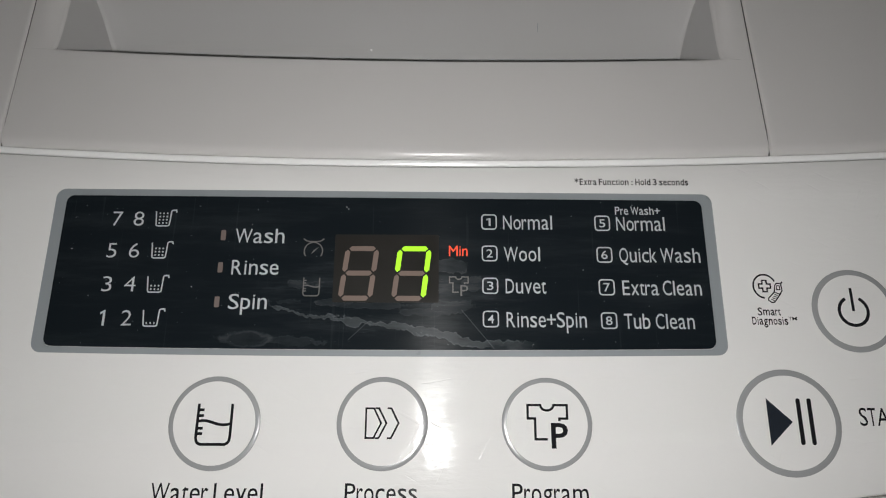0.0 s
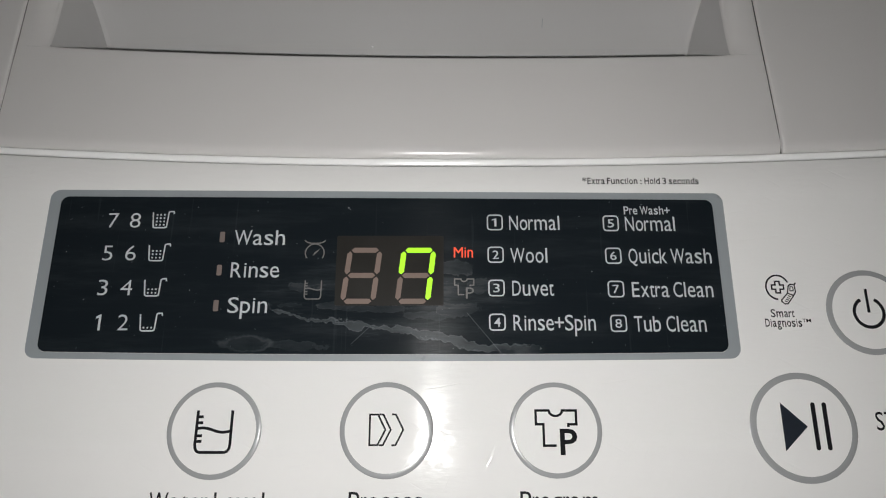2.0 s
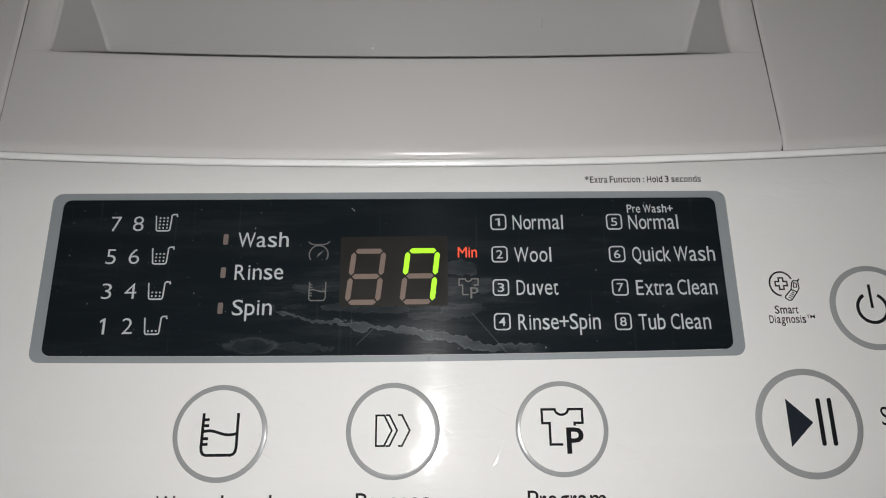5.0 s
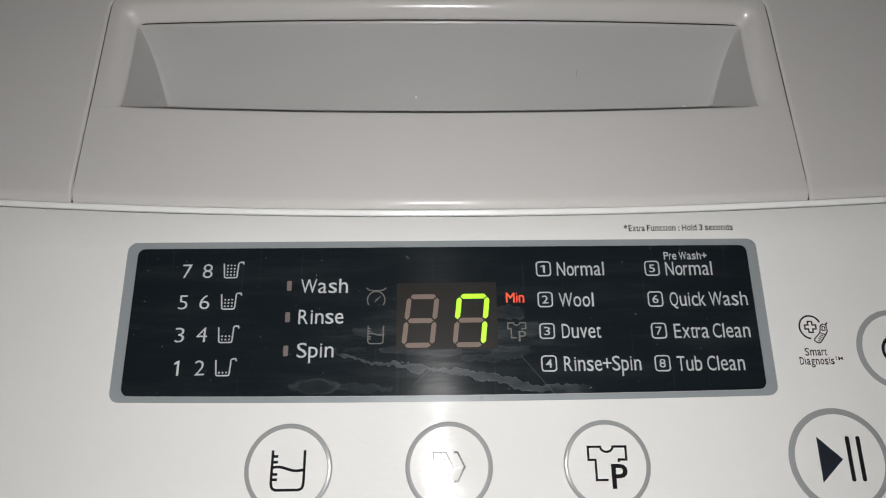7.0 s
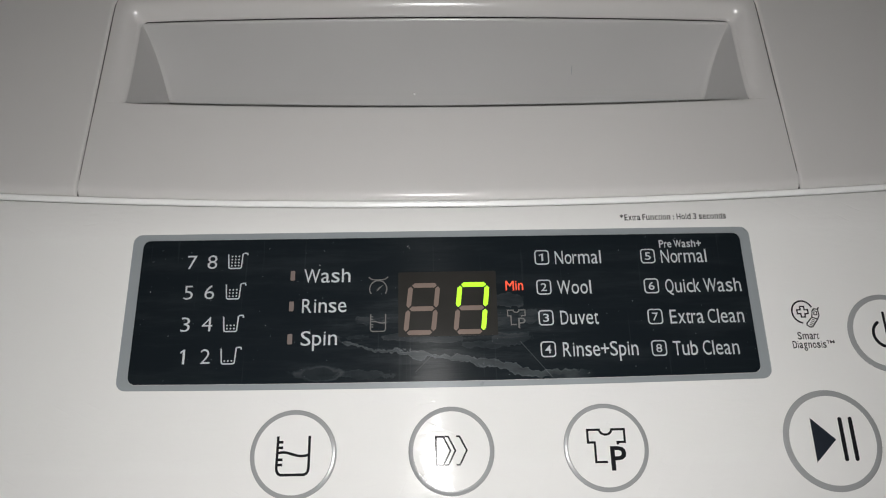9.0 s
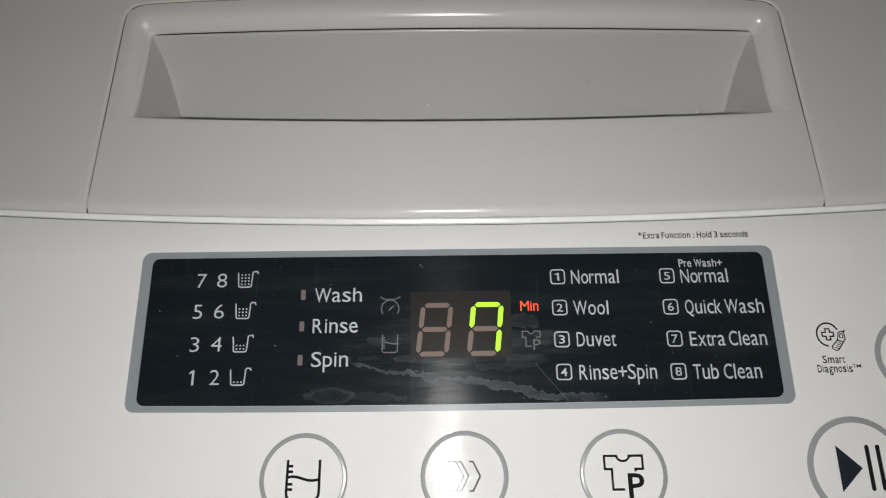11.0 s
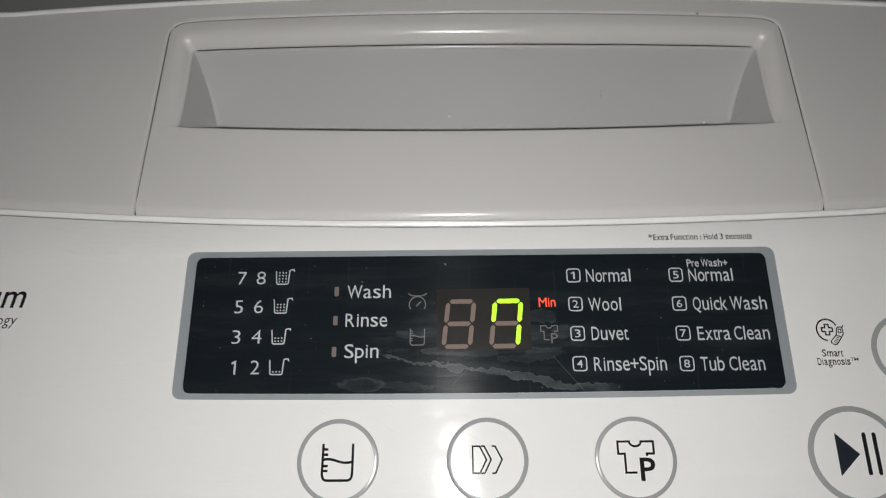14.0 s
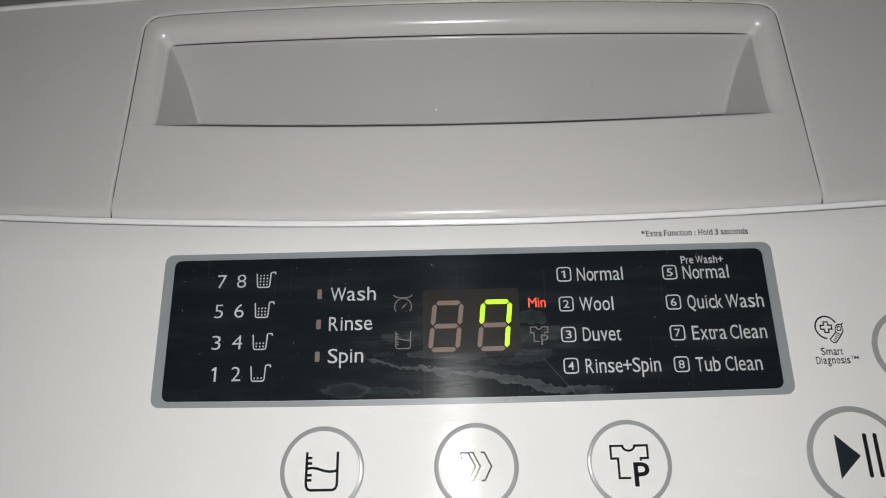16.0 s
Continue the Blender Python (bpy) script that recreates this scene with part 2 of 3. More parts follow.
def at(x, y, z):
    return (x * MM, y * MM, TOP + z * MM)


def loft(bm, rows, closed=False):
    """Faces between rows of points."""
    vs = [[bm.verts.new(p) for p in row] for row in rows]
    for a, b in zip(vs, vs[1:]):
        k = len(a)
        for i in range(k if closed else k - 1):
            j = (i + 1) % k
            bm.faces.new((a[i], a[j], b[j], b[i]))
    return vs


def tidy(bm, up=True):
    bmesh.ops.remove_doubles(bm, verts=bm.verts, dist=1e-6)
    bmesh.ops.recalc_face_normals(bm, faces=bm.faces)
    if up and sum(f.normal.z * f.calc_area() for f in bm.faces) < 0:
        bmesh.ops.reverse_faces(bm, faces=bm.faces)


def face_up(bm):
    for f in list(bm.faces):
        f.normal_update()
        if f.normal.z < 0:
            f.normal_flip()


def rounded(x0, y0, x1, y1, r, k=6):
    """A rounded rectangle, anticlockwise."""
    pts = []
    for cx, cy, a in ((x1 - r, y1 - r, 0), (x0 + r, y1 - r, 90), (x0 + r, y0 + r, 180), (x1 - r, y0 + r, 270)):
        for i in range(k + 1):
            t = radians(a + 90 * i / k)
            pts.append((cx + r * math.cos(t), cy + r * math.sin(t)))
    return pts


def plate(bm, loops, z, depth=0.0):
    """A flat plate with holes; its first loop is the outline."""
    edges = []
    for pts in loops:
        vs = [bm.verts.new(at(x, y, z)) for x, y in pts]
        edges += [bm.edges.new((vs[i], vs[(i + 1) % len(vs)])) for i in range(len(vs))]
        if depth:
            low = [bm.verts.new(at(x, y, z - depth)) for x, y in pts]
            for i in range(len(vs)):
                j = (i + 1) % len(vs)
                bm.faces.new((vs[i], low[i], low[j], vs[j]))
    bmesh.ops.triangle_fill(bm, use_beauty=True, use_dissolve=False, edges=edges, normal=(0, 0, 1))
    for f in bm.faces:
        f.normal_update()
        if f.normal.z < -0.5:
            f.normal_flip()


def ribbon(bm, pts, w, z, closed=False):
    """A mitred flat stroke of width w along points."""
    k = len(pts)
    left, right = [], []
    for i, (x, y) in enumerate(pts):
        a = Vector(pts[i - 1]) if i or closed else None
        c = Vector(pts[(i + 1) % k]) if i < k - 1 or closed else None
        p = Vector((x, y))
        d1 = (p - a).normalized() if a is not None else (c - p).normalized()
        d2 = (c - p).normalized() if c is not None else d1
        t = (d1 + d2).normalized()
        nrm = Vector((-t.y, t.x))
        s = w / 2 / max(0.35, nrm.dot(Vector((-d1.y, d1.x))))
        left.append(at(x + nrm.x * s, y + nrm.y * s, z))
        right.append(at(x - nrm.x * s, y - nrm.y * s, z))
    if closed:
        left.append(left[0]), right.append(right[0])
    loft(bm, [right, left])
    face_up(bm)


def dot(bm, x, y, r, z, k=10):
    bm.faces.new([bm.verts.new(at(x + r * math.cos(2 * math.pi * i / k), y + r * math.sin(2 * math.pi * i / k), z)) for i in range(k)])


def polygon(bm, pts, z):
    bm.faces.new([bm.verts.new(at(x, y, z)) for x, y in pts])
    face_up(bm)


def text_mesh(text, weight):
    cu = bpy.data.curves.new("lettering", "FONT")
    cu.body, cu.size, cu.resolution_u, cu.offset = text, 1.0, 3, weight
    ob = bpy.data.objects.new("lettering", cu)
    scene.collection.objects.link(ob)
    bpy.context.view_layer.update()
    me = bpy.data.meshes.new_from_object(ob)
    bpy.data.objects.remove(ob)
    bpy.data.curves.remove(cu)
    return me


CAP = max(v.co.y for v in text_mesh("H", 0.0).vertices)


def figure_one(x, base, h, w, z, mat, parent):
    """The printed figure 1: a stem with a short flag; x is the stem's middle."""
    bm = bmesh.new()
    polygon(bm, [(x + w / 2, base), (x + w / 2, base + h), (x - w * 0.15, base + h), (x - w * 1.7, base + h * 0.86), (x - w * 1.7, base + h * 0.72), (x - w / 2, base + h * 0.82), (x - w / 2, base)], z)
    tagged(part("lettering", bm, mat, parent), "printed number 1")


# widths of the narrow grotesque letters, in capital heights
WIDTHS = dict(zip("NormalWuvetDQickshExCnTbRSpLPgFHfdy", (
    0.60, 0.52, 0.33, 0.84, 0.50, 0.12, 0.92, 0.50, 0.52, 0.51, 0.33, 0.58, 0.64, 0.12, 0.49, 0.51, 0.48, 0.50, 0.48, 0.52,
    0.60, 0.50, 0.56, 0.52, 0.59, 0.57, 0.52, 0.46, 0.57, 0.52, 0.47, 0.60, 0.33, 0.52, 0.52)))
X_HIGH = max(v.co.y for v in text_mesh("x", 0.0).vertices)
TALL = max(v.co.y for v in text_mesh("l", 0.0).vertices)
LOOSE, OPEN = "oecdgqbpCQODSsaP", "vwxykWTLrtfFA+"


@functools.lru_cache(None)
def glyph(ch, weight):
    """One letter of the built-in font, fitted to the narrow proportions: points from 0 to its width, capitals 1 high."""
    me = text_mesh(ch, weight)
    lo, hi = min(v.co.x for v in me.vertices), max(v.co.x for v in me.vertices)
    wide = WIDTHS.get(ch, (hi - lo) / CAP * 0.9) + weight * 0.4
    pts = []
    for v in me.vertices:
        y = v.co.y
        if ch.islower():
            top = 0.92 if ch == "t" else 1.0
            y = y / X_HIGH * 0.735 if y <= X_HIGH else 0.735 + (y - X_HIGH) / (TALL - X_HIGH) * (top - 0.735)
            y = min(y, top + 0.01) if ch != "t" else y
        else:
            y /= CAP
        pts.append(((v.co.x - lo) / (hi - lo) * wide, y))
    return pts, [tuple(p.vertices) for p in me.polygons], wide


def bearing(ch):
    return 0.045 if ch in LOOSE else 0.02 if ch in OPEN else 0.075


def lettering(text, x0, x1, base, cap, z, mat, parent, weight=0.0, slant=0.0, label=""):
    """One printed word: from x0 to x1, on its base line, with capitals cap high."""
    pts, faces, pen = [], [], 0.0
    for i, ch in enumerate(text):
        if ch == " ":
            pen += 0.24
            continue
        g, polys, wide = glyph(ch, weight)
        pen += bearing(ch) if i else 0.0
        faces += [tuple(k + len(pts) for k in p) for p in polys]
        pts += [(pen + x, y) for x, y in g]
        pen += wide + bearing(ch)
    k = (x1 - x0) / max(x for x, y in pts)
    me = bpy.data.meshes.new("lettering")
    me.from_pydata([at(x0 + x * k + y * cap * slant, base + y * cap, z) for x, y in pts], [], faces)
    me.update()
    me.materials.append(mat)
    ob = new("lettering", me)
    ob.parent = parent
    return tagged(ob, label or f"printed word {text}")


def box(bm, x0, y0, z0, x1, y1, z1, bevel=0.0):
    """A box in metres."""
    r = bmesh.ops.create_cube(bm, size=1, matrix=Matrix.Translation(((x0 + x1) / 2, (y0 + y1) / 2, (z0 + z1) / 2)) @ Matrix.Diagonal((x1 - x0, y1 - y0, z1 - z0, 1)))
    if bevel:
        bmesh.ops.bevel(bm, geom=list({e for v in r["verts"] for e in v.link_edges}), offset=bevel, segments=3, affect="EDGES", profile=0.5)


def structure(name, x0, y0, z0, x1, y1, z1, mat, label, category):
    bm = bmesh.new()
    box(bm, x0, y0, z0, x1, y1, z1)
    return tagged(part(name, bm, mat, None, label), "", category, "", "structure")


# ---- the room ----
structure("floor", -1.3, -1.9, -0.1, 1.3, 0.7, 0.0, TILE, "dull beige tiled floor under the washing machine", "floor")
structure("ceiling", -1.3, -1.9, 2.5, 1.3, 0.7, 2.6, PLASTER, "plain pale ceiling of the dark room", "ceiling")
structure("wall_north", -1.3, 0.6, 0.0, 1.3, 0.7, 2.5, PLASTER, "plain pale wall behind the machine", "wall")
structure("wall_south", -1.3, -1.9, 0.0, 1.3, -1.8, 2.5, PLASTER, "plain pale wall opposite the machine", "wall")
structure("wall_west", -1.3, -1.8, 0.0, -1.2, 0.6, 2.5, PLASTER, "plain pale side wall of the dark room", "wall")
structure("wall_east", 1.2, -1.8, 0.0, 1.3, 0.6, 2.5, PLASTER, "plain pale side wall of the dark room", "wall")

# ---- the washing machine ----
machine = tagged(new("washing_machine"), "white top-loading washing machine with a dark display and grey lid", "washing machine")


def y_front(x):
    return -58.4 + 0.00055 * x * x if abs(x) < 170 else -58.4 + 0.00055 * 28900 + 0.187 * (abs(x) - 170)


def skew(x, y):
    """The lid sits very slightly askew to the panel."""
    return y - x * (0.008 + (y - 29.0) * 0.00013)


def y_seam(x):
    return 29.5 + 0.00024 * x * x


def y_rear(x):
    a = abs(x)
    return 108.8 - 0.00029 * a * a if a < 150 else 102.3 - 0.02 * (a - 150)


HALF = 262.0
XS = [-HALF + 2 * HALF * i / 160 for i in range(161)]


def cabinet():
    bm = bmesh.new()
    box(bm, -0.27, -0.085, 0.03, 0.27, 0.48, 0.907, 0.02)
    part("cabinet", bm, CABINET, machine, "white painted steel cabinet", True)
    for sx in (-0.22, 0.22):
        for sy in (-0.05, 0.44):
            bm = bmesh.new()
            bmesh.ops.create_cone(bm, cap_ends=True, segments=20, radius1=0.025, radius2=0.02, depth=0.034, matrix=Matrix.Translation((sx, sy, 0.017)))
            part("foot", bm, BLACK, machine, "black rubber foot")
    bm = bmesh.new()
    rows = []
    for d, z in ((0.45, -4), (0.45, -0.9), (0.7, -0.4), (1.3, -0.1), (3, -0.2), (8, -1.5), (14, -5), (19, -12), (22, -24), (22, -36), (22, -58)):
        rows.append([at(x * (1 + 0.012 * min(1, d / 20)), y_front(x) - d, z) for x in XS])
    loft(bm, rows)
    tidy(bm)
    part("front_fascia", bm, CABINET, machine, "rounded white front edge below the panel", True)
    bm = bmesh.new()
    box(bm, -0.262, -0.055, 0.89, 0.262, 0.475, 0.91, 0.003)
    part("under_frame", bm, GAP, machine, "dark frame beneath the lid seams")


def panel_profile(x):
    f, b = y_front(x), skew(x, y_seam(x))
    rows = [(f, -4), (f, -0.8), (f + 0.2, -0.3), (f + 0.8, 0)]
    rows += [(max(y, f + 0.9 + 0.1 * i), 0) for i, y in enumerate((-40, -28, -12, -4, 4, 12, 20))] + [(b - 2.2, 0)]
    rows += [(b - 2.1, -0.06), (b - 2.02, -0.3), (b - 2.0, -3.0)]
    return rows


def control_panel():
    bm = bmesh.new()
    xs = sorted(XS + [-43.0, -37.0])
    table = [panel_profile(x) for x in xs]
    loft(bm, [[at(x, *table[i][j]) for i, x in enumerate(xs)] for j in range(len(table[0]))])
    # the opening for the indicator lights beneath the display film
    hole = [f for f in bm.faces if -43 < f.calc_center_median().x / MM < -37 and -12 < f.calc_center_median().y / MM < 12]
    bmesh.ops.delete(bm, geom=hole, context="FACES")
    tidy(bm)
    ob = part("control_panel", bm, WHITE, machine, "glossy white control panel with printed black wording", True)
    bm = bmesh.new()
    rows = []
    for d, z in ((-1.66, -0.8), (-1.65, -0.1), (-1.6, 0.02), (-1.45, 0.10), (-0.5, 0.48), (-0.35, 0.50), (-0.2, 0.4), (-0.12, 0.1), (-0.1, -4.0)):
        rows.append([at(x, skew(x, y_seam(x)) + d, z) for x in XS])
    loft(bm, rows)
    tidy(bm)
    part("trim_strip", bm, BEAD, machine, "thin bright white trim along the lid gap", True)
    return ob


cabinet()
panel = control_panel()


# ---- the lid ----
LIDZ = -2.0


def lid_z(x, y):
    """Height of the lid's skin: flat, with a rounded front edge."""
    r = 4.3
    d = y - y_seam(x) - 0.15
    return LIDZ - (r - math.sqrt(max(0.0, r * r - (r - max(0.0, d)) ** 2)) if d < r else 0.0)


def lid_at(x, y, z):
    return at(x - 0.9, skew(x, y), z)


def half_width(y):
    return 101.5 - 3.0 * (y - 32.0) / 65.0


STEPS = [0.15, 0.18, 0.25, 0.4, 0.65, 1.0, 1.4, 1.9, 2.5, 3.1, 3.75, 4.5]


def y_top(x):
    return 103.0 - 0.0003 * x * x


def recess_back(x):
    return 94.15 - 0.0002 * x * x


def recess_front(x):
    return 59.7 + 0.00024 * x * x


def bend(path, r, k=10):
    """Round the two inner corners of a four-point path."""
    (ax, ay), (bx, by), (cx, cy), (dx, dy) = path
    left = [(bx + r * (1 - math.sin(t)), by - r * (1 - math.cos(t))) for t in [math.pi / 2 * (1 - i / k) for i in range(k + 1)]]
    right = [(cx - r * (1 - math.sin(t)), cy - r * (1 - math.cos(t))) for t in [math.pi / 2 * i / k for i in range(k + 1)]]
    return left, right


def cover_path(legs=14, top=48, k=10):
    """The outline of the handle cover above the recess's front corners: up, over and down."""
    y0, hw = 61.7, half_width(96.0)
    yc = y_top(hw)
    left, right = bend([(0, 0), (-hw, yc), (hw, yc), (0, 0)], 5.5, k)
    up = [(-half_width(y0 + (left[0][1] - y0) * i / legs), y0 + (left[0][1] - y0) * i / legs) for i in range(legs)]
    over = []
    for i in range(1, top):
        x = left[-1][0] + (right[0][0] - left[-1][0]) * i / top
        over.append((x, y_top(x)))
    down = [(-x, y) for x, y in reversed(up)]
    return up + left + over + right + down


def recess_path(legs=14, top=48, k=10):
    y0, y1 = recess_front(92.1), recess_back(92.3)
    left, right = bend([(0, 0), (-92.3, y1), (92.3, y1), (0, 0)], 2.2, k)
    up = [(-92.1 - 0.2 * i / legs, y0 + (left[0][1] - y0) * i / legs) for i in range(legs)]
    over = []
    for i in range(1, top):
        x = left[-1][0] + (right[0][0] - left[-1][0]) * i / top
        over.append((x, recess_back(x)))
    down = [(-x, y) for x, y in reversed(up)]
    return up + left + over + right + down


def handle_cover(lid):
    bm = bmesh.new()
    outer, inner = cover_path(), recess_path()
    y0 = inner[0][1]
    seam = 0.65
    rows = []
    for s in (0.0, 0.0, 0.0, 0.02, 0.06, 0.15, 0.3, 0.42, 0.52, 0.6, 0.67, 0.73, 0.79, 0.84, 0.88, 0.92, 0.95, 0.975, 1.0):
        row = []
        edge = len(rows)
        for (ox, oy), (ix, iy) in zip(outer, inner):
            mx, my = ox * (1 - seam / 100), oy - (seam if oy > 98 else 0)
            x, y = mx + (ix - mx) * s, my + (iy - my) * s
            back = min(1.0, max(0.0, (iy - y0) / 28.0))
            fall = 3.6 * back ** 0.6 * max(0.0, (s - 0.2) / 0.8) ** 3
            z = LIDZ - fall - (2.5 if edge == 0 else 0.25 if edge == 1 else 0.08 if edge == 2 else 0)
            row.append(lid_at(x, y, z))
        rows.append(row)
    # the rim rolls down the sides and ends in a small step at the back
    for drop, inset, roll in ((0.06, 0.05, 0.25), (0.22, 0.12, 0.5), (0.5, 0.16, 0.7), (0.9, 0.2, 0.84)):
        row = []
        for ix, iy in inner:
            back = min(1.0, max(0.0, (iy - y0) / 28.0))
            row.append(lid_at(ix * (1 - roll / 100), iy - inset * back, LIDZ - 3.6 * back ** 0.6 - drop))
        rows.append(row)
    loft(bm, rows)
    # the flat front of the cover, between its front edge and the recess
    cols = [-1.0 + 2.0 * i / 60 for i in range(61)]
    hw0 = half_width(61.7) * (1 - seam / 100)
    rows = []
    for d in [-0.01] + STEPS + [8, 14, 20, 25]:
        row = []
        for u in cols:
            y_guess = 32.0 + d
            x = u * (half_width(y_guess) - seam)
            y = y_seam(x) + max(d, 0.15)
            z = lid_z(x, y) - (3.0 if d < 0 else 0)
            row.append(lid_at(x, y, z))
        rows.append(row)
    xs = [-hw0, -97.0, -94.0] + [-92.1 + 184.2 * i / 54 for i in range(55)] + [94.0, 97.0, hw0]
    top = [(x, recess_front(x) if abs(x) <= 92.1 else 61.7) for x in xs]
    for back in (1.6, 0.7, 0.3, 0.0):
        rows.append([lid_at(x, y - back, LIDZ - (0 if abs(x) > 92.0 else 0.25 if back == 0 else 0.05 if back == 0.3 else 0)) for x, y in top])
    loft(bm, rows)
    tidy(bm)
    part("handle_cover", bm, LID, lid, "light grey handle cover with a rounded rim", True)
    # the recess: a sloping back, two side walls, a front wall beneath the lip
    bm = bmesh.new()
    prof = [(94, -7.3), (93.88, -7.1), (93.82, -6.92), (93.68, -6.82), (93.48, -6.82), (93.2, -7), (92.85, -7.5), (92.2, -9.3), (91.2, -11.8), (89.8, -14.7), (88, -17.8), (85.8, -20.9), (83.2, -24), (80.4, -26.9), (77.4, -29.7), (74.4, -32.3), (71, -34.6), (67, -36), (60.5, -36.6)]
    fine = [0.955, 0.965, 0.975, 0.982, 0.987, 0.991, 0.994, 0.997, 1.0]
    us = [-u for u in reversed(fine)] + [-0.94 + 1.88 * i / 56 for i in range(57)] + fine
    floor_rows, side = [], []
    for y, z in prof:
        w = 91.2 + 0.2 * (y - 61.7) / 31.0 + 0.05 * (z + 2.0)
        f = (93.9 - y) / 33.4
        row = []
        for u in us:
            x = u * w
            yy = y - (1 - f) * 0.0002 * x * x + f * 0.00024 * x * x
            corner = max(0.0, (abs(u) - 0.986) / 0.014)
            row.append(lid_at(x, yy, z + 1.0 * corner ** 2.0 * min(1, f * 3)))
        floor_rows.append(row)
        side.append((w, y, z, f))
    vs = loft(bm, floor_rows)
    for sgn, idx in ((-1, 0), (1, -1)):
        low, high = [r[idx] for r in floor_rows], []
        for w, y, z, f in side:
            x = sgn * (91.33 + 0.2 * max(0.0, y - 61.7) / 31.0)
            yy = y - (1 - f) * 1.67 + f * 1.95
            back = min(1.0, max(0.0, (yy - 61.7) / 28.0))
            high.append(lid_at(x, yy, LIDZ - 3.6 * back ** 0.6 - 0.9))
        mid = [tuple((p + q) / 2 for p, q in zip(a, b)) for a, b in zip(low, high)]
        loft(bm, [low, mid, high])
    front_low = floor_rows[-1]
    front_high = [lid_at(u * 92.0, recess_front(u * 92.0) + 0.05, LIDZ - 0.3) for u in us]
    loft(bm, [front_low, front_high])
    bmesh.ops.remove_doubles(bm, verts=bm.verts, dist=1e-6)
    for f in bm.faces:
        f.normal_update()
        c = f.calc_center_median()
        if f.normal.dot(Vector((0, 0.085, TOP + 0.01)) - c) < 0:
            f.normal_flip()
    ob = part("handle_recess", bm, RECESS_SHADED, lid, "deep grey finger recess with sloping back", True)
    ob.data.set_sharp_from_angle(angle=radians(40))


def front_bar(lid):
    """The lid's front bar round the handle cover, to its rear edge."""
    bm = bmesh.new()
    path = cover_path()
    legs, k, top = 14, 10, 48
    n = len(path)
    rows = []
    seam = 0.65
    outer = []
    for i, (x, y) in enumerate(path):
        sgn = -1 if i < n / 2 else 1
        j = i if i < n / 2 else n - 1 - i
        if j < legs:
            ox, oy = sgn * HALF, y
        elif j <= legs + k:
            s = (j - legs) / k
            c = path[legs] if i < n / 2 else path[n - 1 - legs]
            e = path[legs + k] if i < n / 2 else path[n - 1 - legs - k]
            if s <= 0.5:
                ox = sgn * HALF
                oy = c[1] + (y_rear(HALF) - c[1]) * s * 2
            else:
                ox = sgn * HALF + (e[0] - sgn * HALF) * (s - 0.5) * 2
                oy = y_rear(ox)
        else:
            ox, oy = x, y_rear(x)
        outer.append((ox, oy))
    for e, s in enumerate((0.0, 0.0, 0.25, 0.6, 1.0, 3.0, 8.0)):
        row = []
        for (x, y), (ox, oy) in zip(path, outer):
            d = max(1e-6, math.hypot(ox - x, oy - y))
            f = min(0.9, (s + 0.02) / d)
            row.append(lid_at(x + (ox - x) * f, y + (oy - y) * f, LIDZ - (2.5, 0.3, 0.08, 0, 0, 0, 0)[e]))
        rows.append(row)
    for f in (0.3, 0.5, 0.75, 1.0):
        row = []
        for (x, y), (ox, oy) in zip(path, outer):
            d = max(1e-6, math.hypot(ox - x, oy - y))
            g = max(f, min(0.9, 8.02 / d) + 0.02 * f)
            row.append(lid_at(x + (ox - x) * g, y + (oy - y) * g, LIDZ))
        rows.append(row)
    loft(bm, rows)
    # beside the front of the cover
    for sgn in (-1, 1):
        rows = []
        for d in [-0.01] + STEPS + [8, 14, 20, 25, 99]:
            row = []
            for e, off in enumerate((0.0, 0.0, 0.25, 0.6, 2, 8, 20, 40, 70, 100, 130, 161)):
                y_guess = min(32.0 + d, 61.7)
                x = sgn * min(HALF, half_width(y_guess) + 0.02 + off)
                y = 61.7 if d == 99 else y_seam(x) + max(d, 0.15)
                y = min(y, 61.7)
                z = lid_z(x, y) - (3.0 if d < 0 else 0) - (2.5, 0.3, 0.08, 0)[min(e, 3)]
                row.append(lid_at(x, y, z))
            rows.append(row)
        loft(bm, rows)
    tidy(bm)
    part("front_bar", bm, LID, lid, "light grey front bar of the lid", True)
    # an added dark strip paints in the shade of the seam round the cover
    bm = bmesh.new()
    line = [(-half_width(y), y) for y in (y_seam(101.0) + 0.6, 40.0, 50.0, 58.0)]
    line = line + path + [(-x, y) for x, y in reversed(line)]
    rows = [[], []]
    for x, y in line:
        n_x, n_y = (math.copysign(1, x), 0) if abs(x) > 92 else (0, 1)
        for row, w in zip(rows, (-0.9, 0.9)):
            row.append(lid_at(x + n_x * w, y + n_y * w, LIDZ - 0.75 - (lid_z(x, y) < LIDZ - 0.4) * 1.0))
    loft(bm, rows)
    face_up(bm)
    part("seam_shade", bm, GAP, lid, "dark strip painting the shade in the cover seam")
    bm = bmesh.new()
    rows = []
    for d, z in ((0.05, -3.2), (0.1, -2.1), (0.3, -1.6), (0.8, -1.35), (1.4, -1.4), (1.9, -1.8), (2.1, -2.6), (2.1, -6)):
        rows.append([lid_at(x, y_rear(x) + d, z) for x in XS])
    loft(bm, rows)
    tidy(bm)
    part("rear_strip", bm, BEAD, lid, "thin white strip at the rear of the lid bar", True)


